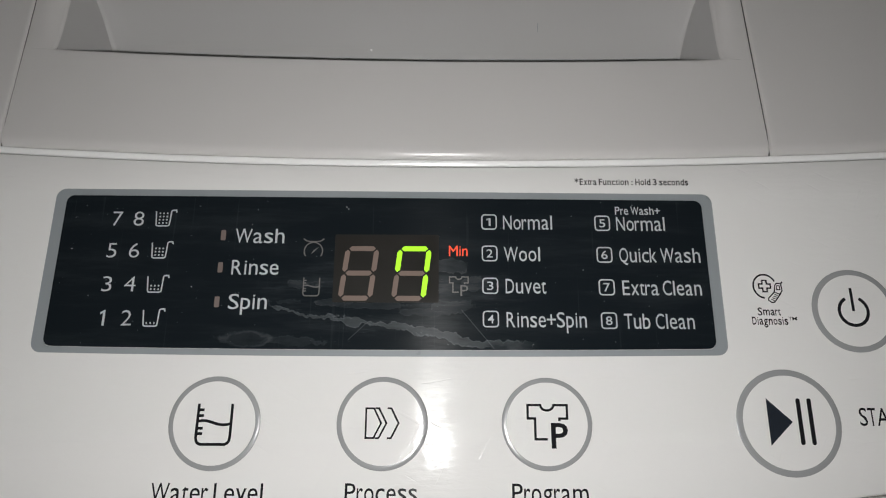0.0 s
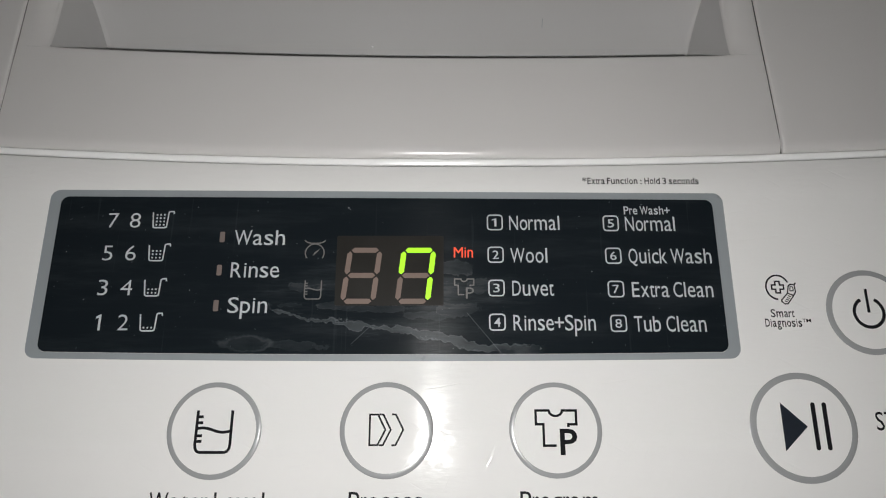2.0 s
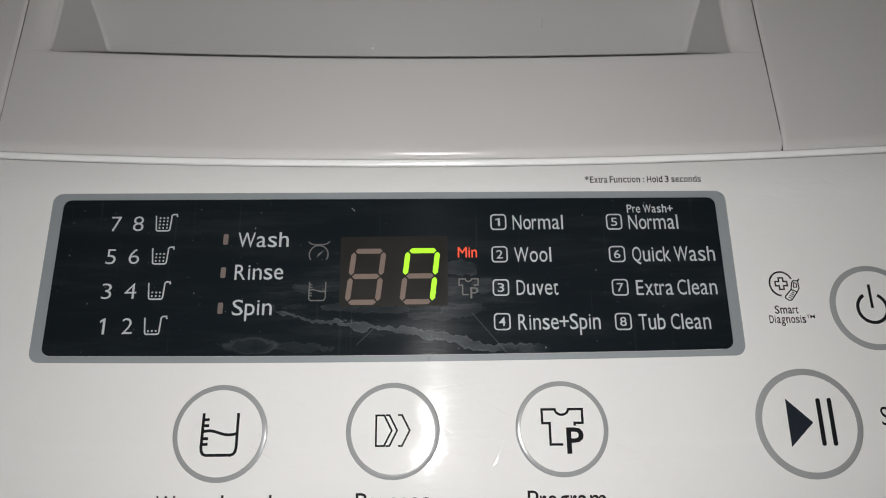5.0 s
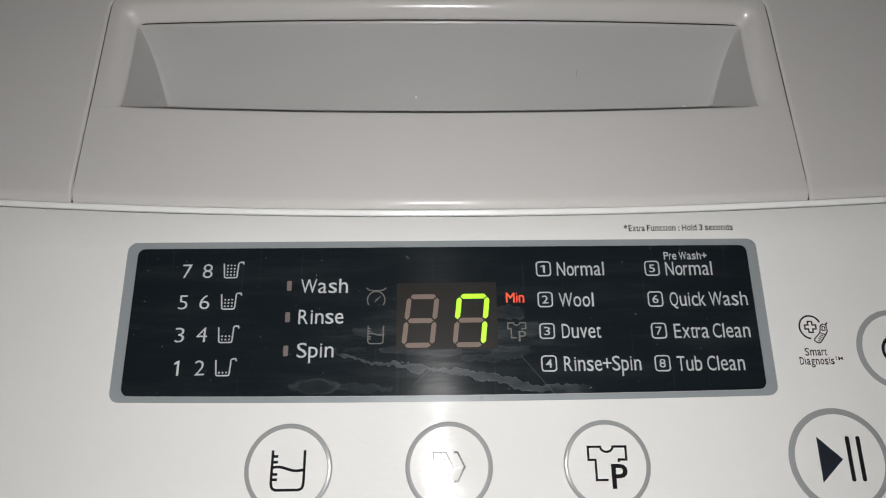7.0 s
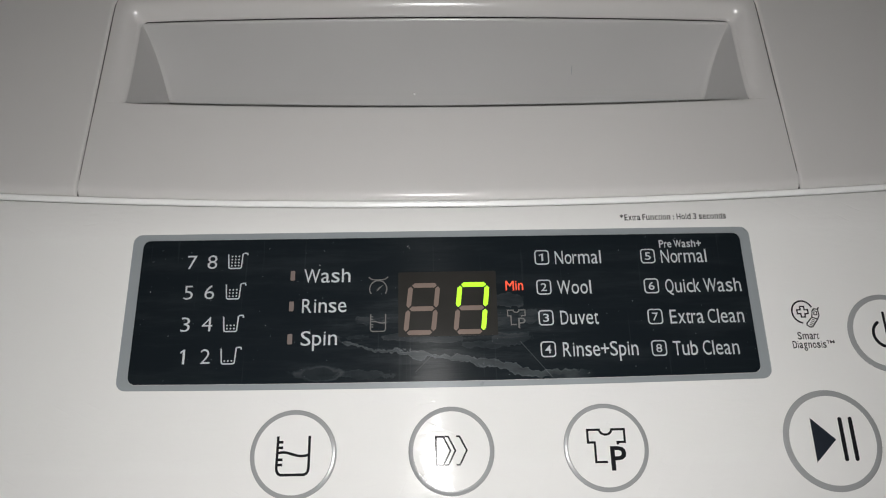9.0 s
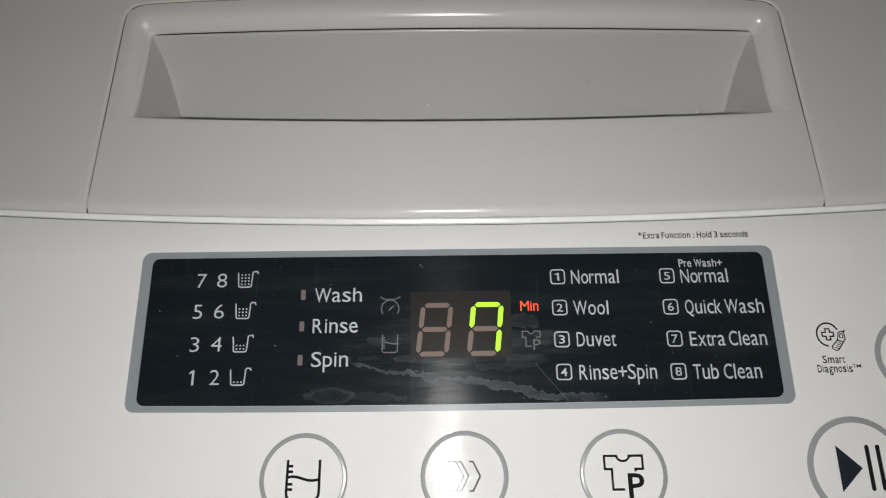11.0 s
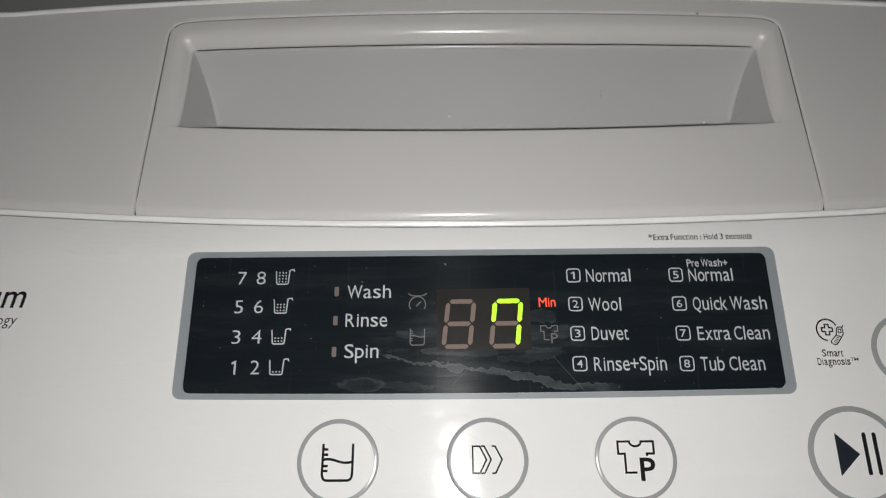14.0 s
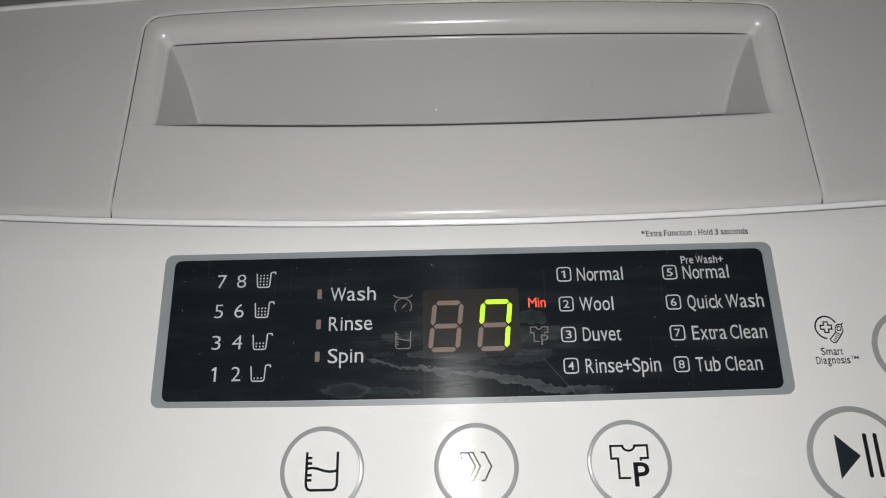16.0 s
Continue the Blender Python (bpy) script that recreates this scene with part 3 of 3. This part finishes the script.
def lid_window(lid):
    bm = bmesh.new()
    rows = []
    for f in (0.0, 0.05, 0.2, 0.5, 1.0):
        rows.append([lid_at(x * 0.98, (y_rear(x) + 2.3) * (1 - f) + 330 * f, -3.4 - (1.6 if f == 0 else 0)) for x in XS])
    loft(bm, rows)
    tidy(bm)
    part("lid_window", bm, WINDOW, lid, "dark smoked lid window", True)
    bm = bmesh.new()
    box(bm, -0.262, 0.33, 0.9447, 0.262, 0.385, 0.955, 0.003)
    part("rear_bar", bm, LID, lid, "light grey rear bar of the lid")


lid = part("lid", (lambda b: (box(b, -0.262, 0.386, 0.9447, 0.262, 0.400, 0.953, 0.003), b)[1])(bmesh.new()), LID, machine, "light grey closed lid with a handle recess")
handle_cover(lid)
front_bar(lid)
lid_window(lid)
for x, y, z in ((-8.51, 79.5, -27.75), (80.19, 76.21, -29.76)):
    bm = bmesh.new()
    bmesh.ops.create_uvsphere(bm, u_segments=12, v_segments=8, radius=0.0004, matrix=Matrix.Translation(at(x, y, z)) @ Matrix.Diagonal((1, 1, 0.7, 1)))
    part("droplet", bm, BEAD, lid, "tiny pale speck in the handle recess", True)
bm = bmesh.new()
ribbon(bm, [(43.63, 83.09), (43.58, 83.99), (43.54, 84.88)], 0.2, 0.0)
for v in bm.verts:
    v.co.z = TOP + (-22.08 + (v.co.y / MM - 83.99) * 1.23 + 0.12) * MM
part("scuff", bm, SILVER, lid, "tiny dark scuff in the handle recess")
bm = bmesh.new()
bmesh.ops.create_uvsphere(bm, u_segments=10, v_segments=6, radius=0.0004, matrix=Matrix.Translation(lid_at(72.8, 101.6, LIDZ)) @ Matrix.Diagonal((1.2, 0.8, 0.4, 1)))
part("scuff", bm, GAP, lid, "tiny dark chip on the rim")
bm = bmesh.new()
box(bm, -0.265, 0.401, 0.905, 0.265, 0.478, 0.975, 0.008)
part("rear_console", bm, CABINET, machine, "white raised rear console")


# ---- the display ----
def slot(x0, y0, x1, y1):
    return rounded(x0, y0, x1, y1, 0.3, 3)


LEDS = [(-40.65, 7.55, -39.4, 10.25), (-40.65, -0.7, -39.4, 1.95), (-40.65, -9.35, -39.4, -6.65)]
def lean(pts):
    """The display's upper edge falls a little to one end, and its lower edge bows."""
    fine = []
    for (ax, ay), (bx, by) in zip(pts, pts[1:] + pts[:1]):
        k = max(1, int(math.hypot(bx - ax, by - ay) / 6))
        fine += [(ax + (bx - ax) * i / k, ay + (by - ay) * i / k) for i in range(k)]
    return [(x, y - (0.75 * (x + 80) / 160 if y > 0 else 0.65 * (1 - (x / 82.7) ** 2))) for x, y in fine]


bm = bmesh.new()
plate(bm, [lean(rounded(-80.3, -18.75, 79.5, 19.3, 1.9))] + [slot(*s) for s in LEDS], 0.14, 0.12)
display = part("display_panel", bm, FILM, machine, "dark glossy display film with dried water stains")
bm = bmesh.new()
plate(bm, [lean(rounded(-83.1, -20.3, 82.2, 21.05, 2.4)), lean(rounded(-80.35, -18.8, 79.55, 19.35, 1.9))], 0.10, 0.09)
part("display_frame", bm, SILVER, machine, "silver grey border round the display")

Z = 0.19  # prints on the display
for s in LEDS[:2]:
    bm = bmesh.new()
    plate(bm, [slot(s[0] + 0.03, s[1] + 0.03, s[2] - 0.03, s[3] - 0.03)], 0.06, 0.04)
    part("indicator_light", bm, LAMP_OFF, machine, "small unlit brown-grey indicator light")

for word, x0, x1, base in (("Wash", -37.0, -24.8, 6.85), ("Rinse", -37.2, -25.7, -1.2), ("Spin", -37.2, -27.9, -9.75)):
    lettering(word, x0, x1, base, 3.7, Z, PRINT, display, 0.0)
for word, x0, x1, base in (("Normal", 29.45, 41.7, 10.7), ("Wool", 29.5, 38.4, 2.5), ("Duvet", 29.75, 39.6, -5.6), ("Rinse+Spin", 29.8, 49.0, -13.85),
                           ("Normal", 57.7, 69.8, 10.5), ("Quick", 57.9, 67.1, 2.35), ("Wash", 68.0, 77.8, 2.35), ("Extra", 58.1, 66.9, -5.9), ("Clean", 67.9, 77.3, -5.9), ("Tub", 58.0, 64.2, -14.1), ("Clean", 65.5, 74.8, -14.1)):
    lettering(word, x0, x1, base, 3.65, Z, PRINT, display, 0.0)
lettering("Pre Wash+", 57.6, 68.9, 14.75, 2.05, Z, PRINT, display, 0.008)
for word, x0, x1, base in (("7", -68.2, -65.4, 11.2), ("8", -62.9, -60.0, 11.2), ("5", -68.4, -65.7, 2.95), ("6", -63.0, -60.1, 2.95),
                           ("3", -68.4, -65.7, -5.55), ("4", -63.0, -59.9, -5.55), ("2", -62.6, -59.8, -13.9)):
    lettering(word, x0 + 0.15, x1 - 0.2, base, 3.75, Z, PRINT, display, -0.008, label=f"printed number {word}")
figure_one(-66.7, -13.9, 3.75, 0.55, Z, PRINT, display)


def tub_icon(x, y, level):
    """A tub with a hooked rim and dots for its water, x0 and base."""
    bm = bmesh.new()
    arc = [(x + 4.45 + 0.5 * math.sin(a), y + 3.85 + 0.5 * math.cos(a)) for a in [radians(-90 + 90 * i / 5) for i in range(6)]]
    ribbon(bm, [(x + 0.15, y + 4.1), (x + 0.45, y + 0.65), (x + 0.55, y + 0.35), (x + 0.9, y + 0.2), (x + 3.3, y + 0.2), (x + 3.65, y + 0.35), (x + 3.75, y + 0.65), (x + 3.95, y + 3.6)] + arc + [(x + 5.15, y + 4.35), (x + 5.3, y + 3.75)], 0.34, Z)
    for r in range(level):
        for c in range(3):
            dot(bm, x + 1.2 + c * 0.9 + 0.0 * r, y + 0.95 + r * 0.85, 0.23, Z)
    part("tub_icon", bm, PRINT, display, "printed wash tub icon with dotted water level")


for i, yb in enumerate((-14.2, -5.9, 2.7, 11.0)):
    tub_icon(-57.5, yb, i + 1)


def number_box(x, y, digit):
    bm = bmesh.new()
    ribbon(bm, rounded(x + 0.17, y + 0.17, x + 3.75, y + 3.9, 0.75, 4), 0.34, Z, True)
    part("number_box", bm, PRINT, display, "printed rounded square outline")
    if digit == "1":
        figure_one(x + 2.1, y + 1.0, 2.05, 0.5, Z, PRINT, display)
        return
    w = 0.78
    lettering(digit, x + 1.96 - w, x + 1.96 + w, y + 1.0, 2.05, Z, PRINT, display, 0.004, label=f"printed number {digit} in a square")


for i, d in enumerate("1234"):
    number_box(24.0 + 0.03 * i, 10.6 - 8.18 * i, d)
for i, d in enumerate("5678"):
    number_box(52.25 + 0.05 * i, 10.4 - 8.2 * i, d)


def arc_points(cx, cy, r, a0, a1, k=20, ry=None):
    return [(cx + r * math.cos(radians(a0 + (a1 - a0) * i / k)), cy + (ry or r) * math.sin(radians(a0 + (a1 - a0) * i / k))) for i in range(k + 1)]


def gauge_icon():
    bm = bmesh.new()
    ribbon(bm, arc_points(-17.45, 4.85, 2.25, 215, -35, 24), 0.3, Z)
    ribbon(bm, [(-20.0, 8.05), (-19.3, 7.5), (-18.4, 7.3), (-16.5, 7.3), (-15.6, 7.5), (-14.9, 8.05)], 0.3, Z)
    polygon(bm, [(-17.95, 4.1), (-17.2, 4.7), (-16.1, 5.95), (-17.5, 5.05)], Z)
    part("gauge_icon", bm, FAINT, display, "faint printed weighing scale icon")


def level_icon(x, y, k, mat, parent, z, w):
    """A jug with a wavy water line; k scales it from 1 at 9.8 wide."""
    bm = bmesh.new()
    p = lambda a, b: (x + (0.75 + 0.845 * a) * k, y + b * k)
    ribbon(bm, [p(0.35, 9.3), p(0.2, 1.9), p(0.35, 1.1), p(0.75, 0.55), p(1.5, 0.25), p(8.1, 0.25), p(8.85, 0.55), p(9.25, 1.1), p(9.4, 1.9), p(9.45, 9.3)], w, z)
    ribbon(bm, [p(0.3 + 9.1 * i / 20, 5.1 + 0.42 * math.sin(0.5 + 5.6 * i / 20) - 0.15 * i / 20) for i in range(21)], w, z + 0.012)
    for h in (2.6, 3.8, 6.6, 7.9):
        ribbon(bm, [p(0.3, h), p(1.9, h)], w, z + 0.012)
    part("level_icon", bm, mat, parent, "printed water level icon")


def shirt_icon(x, y, k, mat, parent, z, w):
    """A T-shirt outline with a bold P; x and y are its lower left, k scales from 9.5 wide."""
    bm = bmesh.new()
    p = lambda a, b: (x + a * k, y + b * k)
    neck = [p(4.7 + 1.5 * math.cos(radians(a)), 9.5 + 1.2 * math.sin(radians(a))) for a in range(180, 361, 20)]
    ribbon(bm, [p(4.7, 1.9), p(1.9, 1.9), p(1.9, 6.5), p(0.25, 6.5), p(0.25, 9.5)] + neck + [p(9.3, 9.5), p(9.3, 6.5), p(7.5, 6.5), p(7.5, 5.9)], w, z)
    part("shirt_icon", bm, mat, parent, "printed T-shirt icon")
    lettering("P", x + 5.5 * k, x + 9.35 * k, y, 5.4 * k, z, mat, parent, 0.016 if k > 0.8 else 0.0, label="bold printed letter P")


gauge_icon()
level_icon(-19.85, -6.55, 0.5, FAINT, display, Z, 0.28)
shirt_icon(16.0, -6.3, 0.5, FAINT, display, Z, 0.3)
lettering("Min", 15.95, 20.55, 3.75, 2.6, Z, RED, display, 0.0, label="glowing red word Min")

# the two-digit readout
bm = bmesh.new()
plate(bm, [rounded(-12.2, -8.0, 13.5, 9.2, 0.3, 2)], 0.165, 0.02)
readout = part("digit_readout", bm, SMOKE, machine, "two-digit readout showing a yellow-green seven")


def segment(a, b, lit):
    """One bar of a digit, from a to b, with pointed ends and slanted."""
    a, b = Vector(a), Vector(b)
    d = (b - a).normalized()
    nrm = Vector((-d.y, d.x)) * 0.62
    a, b = a + d * 0.29, b - d * 0.29
    pts = [a, a + d * 0.62 - nrm, b - d * 0.62 - nrm, b, b - d * 0.62 + nrm, a + d * 0.62 + nrm]
    return pts


for cx, lit in ((-6.05, ""), (6.85, "abcf")):
    w, h = 3.55, 6.25
    nodes = {"a": ((-w, h), (w, h)), "b": ((w, h), (w, 0)), "c": ((w, 0), (w, -h)), "d": ((-w, -h), (w, -h)), "e": ((-w, 0), (-w, -h)), "f": ((-w, h), (-w, 0)), "g": ((-w, 0), (w, 0))}
    for name, (a, b) in nodes.items():
        bm = bmesh.new()
        pts = [(cx + q.x + 0.115 * q.y, -0.7 + q.y) for q in segment(a, b, name in lit)]
        plate(bm, [pts], 0.20, 0.03)
        part("segment", bm, GREEN if name in lit else DULL, readout, "lit yellow-green display segment" if name in lit else "unlit brownish display segment")

# ---- dust flecks, and pale flecks for the glints by the trim ----
def dust_glints(name, spots, parent, label):
    bm = bmesh.new()
    for x, y, z, r in spots:
        bmesh.ops.create_icosphere(bm, subdivisions=1, radius=r * MM, matrix=Matrix.Translation(at(x, y, z)) @ Matrix.Diagonal((random.uniform(0.8, 2.2), 0.8, 0.6, 1)))
    tagged(part(name, bm, BEAD, parent, label, True), "", "", "", "stuff")


# pale flecks along the trim gap stand in for glints off its edges
spots = []
for i in range(26):
    x = random.gauss(2.0, 22.0)
    spots.append((x, skew(x, y_seam(x)) - 1.82 + random.uniform(-0.12, 0.1), -0.12, random.uniform(0.09, 0.2)))
dust_glints("dust_glints", spots, machine, "pale flecks painting glints in the gap by the trim")
spots = []
for i in range(9):
    x = random.gauss(-3.0, 7.0)
    spots.append((x, skew(x, recess_back(x)) - 0.15, -6.25, random.uniform(0.1, 0.22)))
dust_glints("dust_glints", spots, lid, "pale dust flecks in the recess seam")

dust_glints("dust_glints", [(-9.7, 16.4, 0.2, 0.17), (-9.2, 15.9, 0.2, 0.1), (-77.0, 5.2, 0.2, 0.13), (-33.0, 11.6, 0.2, 0.1), (36.0, -18.0, 0.2, 0.1), (-46.5, -4.3, 0.2, 0.09)], display, "tiny pale dust specks on the display")

# ---- wording on the white panel ----
P = 0.06
lettering("*Extra Function : Hold 3 seconds", 47.9, 76.8, 22.75, 1.65, P, INK, panel, 0.014, label="small printed note on the extra function")
lettering("Smart", 90.3, 95.8, -10.65, 1.85, P, INK, panel, 0.012)
lettering("Diagnosis", 88.7, 97.3, -12.9, 1.85, P, INK, panel, 0.012)
lettering("TM", 97.55, 99.5, -11.85, 0.8, P, INK, panel, 0.01, label="tiny printed trademark letters")
lettering("Water Level", -50.5, -25.5, -53.4, 4.0, P, INK, panel, 0.002)
lettering("Process", -7.2, 9.0, -53.3, 4.0, P, INK, panel, 0.002)
lettering("Program", 30.2, 47.3, -53.2, 4.0, P, INK, panel, 0.002)
lettering("START", 110.6, 121.8, -36.3, 4.0, P, INK, panel, 0.002)
lettering("um", -139.6, -128.3, 5.45, 6.2, P, INK, panel, 0.008, 0.17, "bold slanted black letters um")
lettering("ogy", -135.0, -129.5, 0.5, 2.7, P, INK, panel, 0.0, 0.2, "small slanted black letters ogy")


def diagnosis_icon():
    bm = bmesh.new()
    ribbon(bm, arc_points(92.75, -3.5, 2.75, 24, 264, 32, 2.9), 0.42, P)
    c = (92.75, -3.45)
    a, b = 0.52, 1.4
    cross = [(-a, b), (-a, a), (-b, a), (-b, -a), (-a, -a), (-a, -b), (a, -b), (a, -a), (b, -a), (b, a), (a, a), (a, b)]
    ribbon(bm, [(c[0] + u, c[1] + v) for u, v in cross], 0.36, P, True)
    # the small telephone
    ribbon(bm, [(95.75, -2.75), (96.75, -2.85), (96.85, -4.6), (96.2, -5.6), (94.7, -7.45), (94.0, -7.5), (93.3, -6.95), (93.35, -6.5), (94.9, -4.95), (95.3, -3.2)], 0.3, P, True)
    ribbon(bm, [(96.72, -2.9), (97.15, -2.35)], 0.34, P)
    ribbon(bm, [(95.75, -3.3), (96.35, -3.4), (96.35, -4.35), (95.55, -4.35)], 0.24, P, True)
    ribbon(bm, [(94.95, -4.95), (96.3, -5.5)], 0.3, P + 0.012)
    for i in range(4):
        ribbon(bm, [(94.0 + 0.3 * i, -6.75 + 0.42 * i), (94.75 + 0.3 * i, -7.05 + 0.42 * i)], 0.24, P)
    part("diagnosis_icon", bm, INK, panel, "small printed icon of a cross and telephone")


diagnosis_icon()


# ---- the buttons ----
def push_button(x, y, r, wide):
    """A slightly raised white pad with a sloping grey rim."""
    inner = r - wide

    def lathe(bm, prof, k=72):
        loft(bm, [[at(x + q * math.cos(2 * math.pi * i / k), y + q * math.sin(2 * math.pi * i / k), z) for i in range(k)] for q, z in prof], True)

    bm = bmesh.new()
    lathe(bm, [(inner, 0.24), (inner * 0.97, 0.245), (inner * 0.85, 0.25), (inner * 0.5, 0.255), (inner * 0.01, 0.255)])
    tidy(bm)
    pad = part("push_button", bm, WHITE, machine, "round white push button with a grey rim", True)
    bm = bmesh.new()
    lathe(bm, [(inner, 0.24), (inner + wide * 0.3, 0.228), (inner + wide * 0.6, 0.18), (inner + wide * 0.85, 0.10), (r, 0.01)])
    tidy(bm)
    part("rim", bm, RING, pad, "raised grey rim", True)
    return pad


B = 0.30
water = push_button(-37.75, -36.3, 10.55, 1.15)
level_icon(-42.6, -41.3, 1.0, INK, water, B, 0.64)
process = push_button(0.75, -36.2, 10.5, 1.15)
bm = bmesh.new()
x, y = -3.2, -36.2
ribbon(bm, [(x + 0.2, y + 3.3), (x + 2.0, y + 3.3), (x + 3.7, y), (x + 2.0, y - 3.3), (x + 0.2, y - 3.3)], 0.42, B, True)
for dx in (2.1, 4.9):
    ribbon(bm, [(x + dx + 0.2, y + 3.35), (x + dx + 1.1, y + 3.3), (x + dx + 2.8, y), (x + dx + 1.1, y - 3.3), (x + dx + 0.2, y - 3.35)], 0.42, B + (0.012 if dx == 2.1 else 0))
part("process_icon", bm, INK, process, "printed icon of three chevrons")
program = push_button(38.55, -36.15, 10.4, 1.1)
shirt_icon(33.9, -41.5, 1.0, INK, program, B, 0.55)
play = push_button(94.2, -35.6, 12.05, 1.45)
bm = bmesh.new()
polygon(bm, [(89.4, -30.2), (89.4, -40.8), (95.0, -35.5)], B)
part("play_icon", bm, NAVY, play, "dark navy printed triangle")
for bx in (96.75, 99.3):
    bm = bmesh.new()
    plate(bm, [rounded(bx - 0.5, -40.6, bx + 0.5, -30.2, 0.45, 4)], B, 0.02)
    part("pause_bar", bm, INK, play, "black printed pause bar")
power = push_button(113.55, -9.4, 10.1, 1.35)
bm = bmesh.new()
ribbon(bm, arc_points(113.3, -9.6, 3.45, 118, 422, 40), 0.78, B)
ribbon(bm, [(113.3, -3.9), (113.3, -9.6)], 0.68, B)
part("power_icon", bm, INK, power, "black printed power symbol")

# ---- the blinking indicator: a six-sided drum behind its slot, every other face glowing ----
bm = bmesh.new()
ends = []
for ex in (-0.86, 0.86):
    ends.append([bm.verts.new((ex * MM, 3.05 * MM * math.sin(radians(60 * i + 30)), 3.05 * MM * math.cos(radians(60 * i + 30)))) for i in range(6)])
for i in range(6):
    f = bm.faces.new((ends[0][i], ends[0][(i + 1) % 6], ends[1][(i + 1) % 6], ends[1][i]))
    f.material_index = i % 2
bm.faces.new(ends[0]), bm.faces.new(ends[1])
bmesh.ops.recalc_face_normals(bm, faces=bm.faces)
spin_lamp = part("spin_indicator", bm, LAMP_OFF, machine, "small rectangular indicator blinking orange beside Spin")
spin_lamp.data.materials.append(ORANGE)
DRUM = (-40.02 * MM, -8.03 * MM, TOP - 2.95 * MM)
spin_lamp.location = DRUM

# ---- the flash light, which travels with the viewer ----
flash = tagged(new("flash_light"), "small round white flash light held over the machine", "flash light")
bm = bmesh.new()
bmesh.ops.create_uvsphere(bm, u_segments=24, v_segments=16, radius=0.0012, matrix=Matrix.Diagonal((1, 1, 0.92, 1)))
part("lamp", bm, LIGHT, flash, "bright white glowing lamp dome", True)
bm = bmesh.new()
loft(bm, [[(q * math.cos(2 * math.pi * i / 24), q * math.sin(2 * math.pi * i / 24), z) for i in range(24)] for q, z in ((0.00125, 0.001), (0.0014, 0.001), (0.0015, 0.0012), (0.0015, 0.0025), (0.0001, 0.0025))], True)
part("housing", bm, BLACK, flash, "black round housing")


def motions():
    walk(flash, [(t, m @ pose(*FLASH_AT)) for t, m in EYES])
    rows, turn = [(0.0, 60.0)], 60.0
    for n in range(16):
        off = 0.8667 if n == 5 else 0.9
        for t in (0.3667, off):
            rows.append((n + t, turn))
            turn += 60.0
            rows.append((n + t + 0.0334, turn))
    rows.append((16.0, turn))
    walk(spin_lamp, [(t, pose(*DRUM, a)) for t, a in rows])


motions()
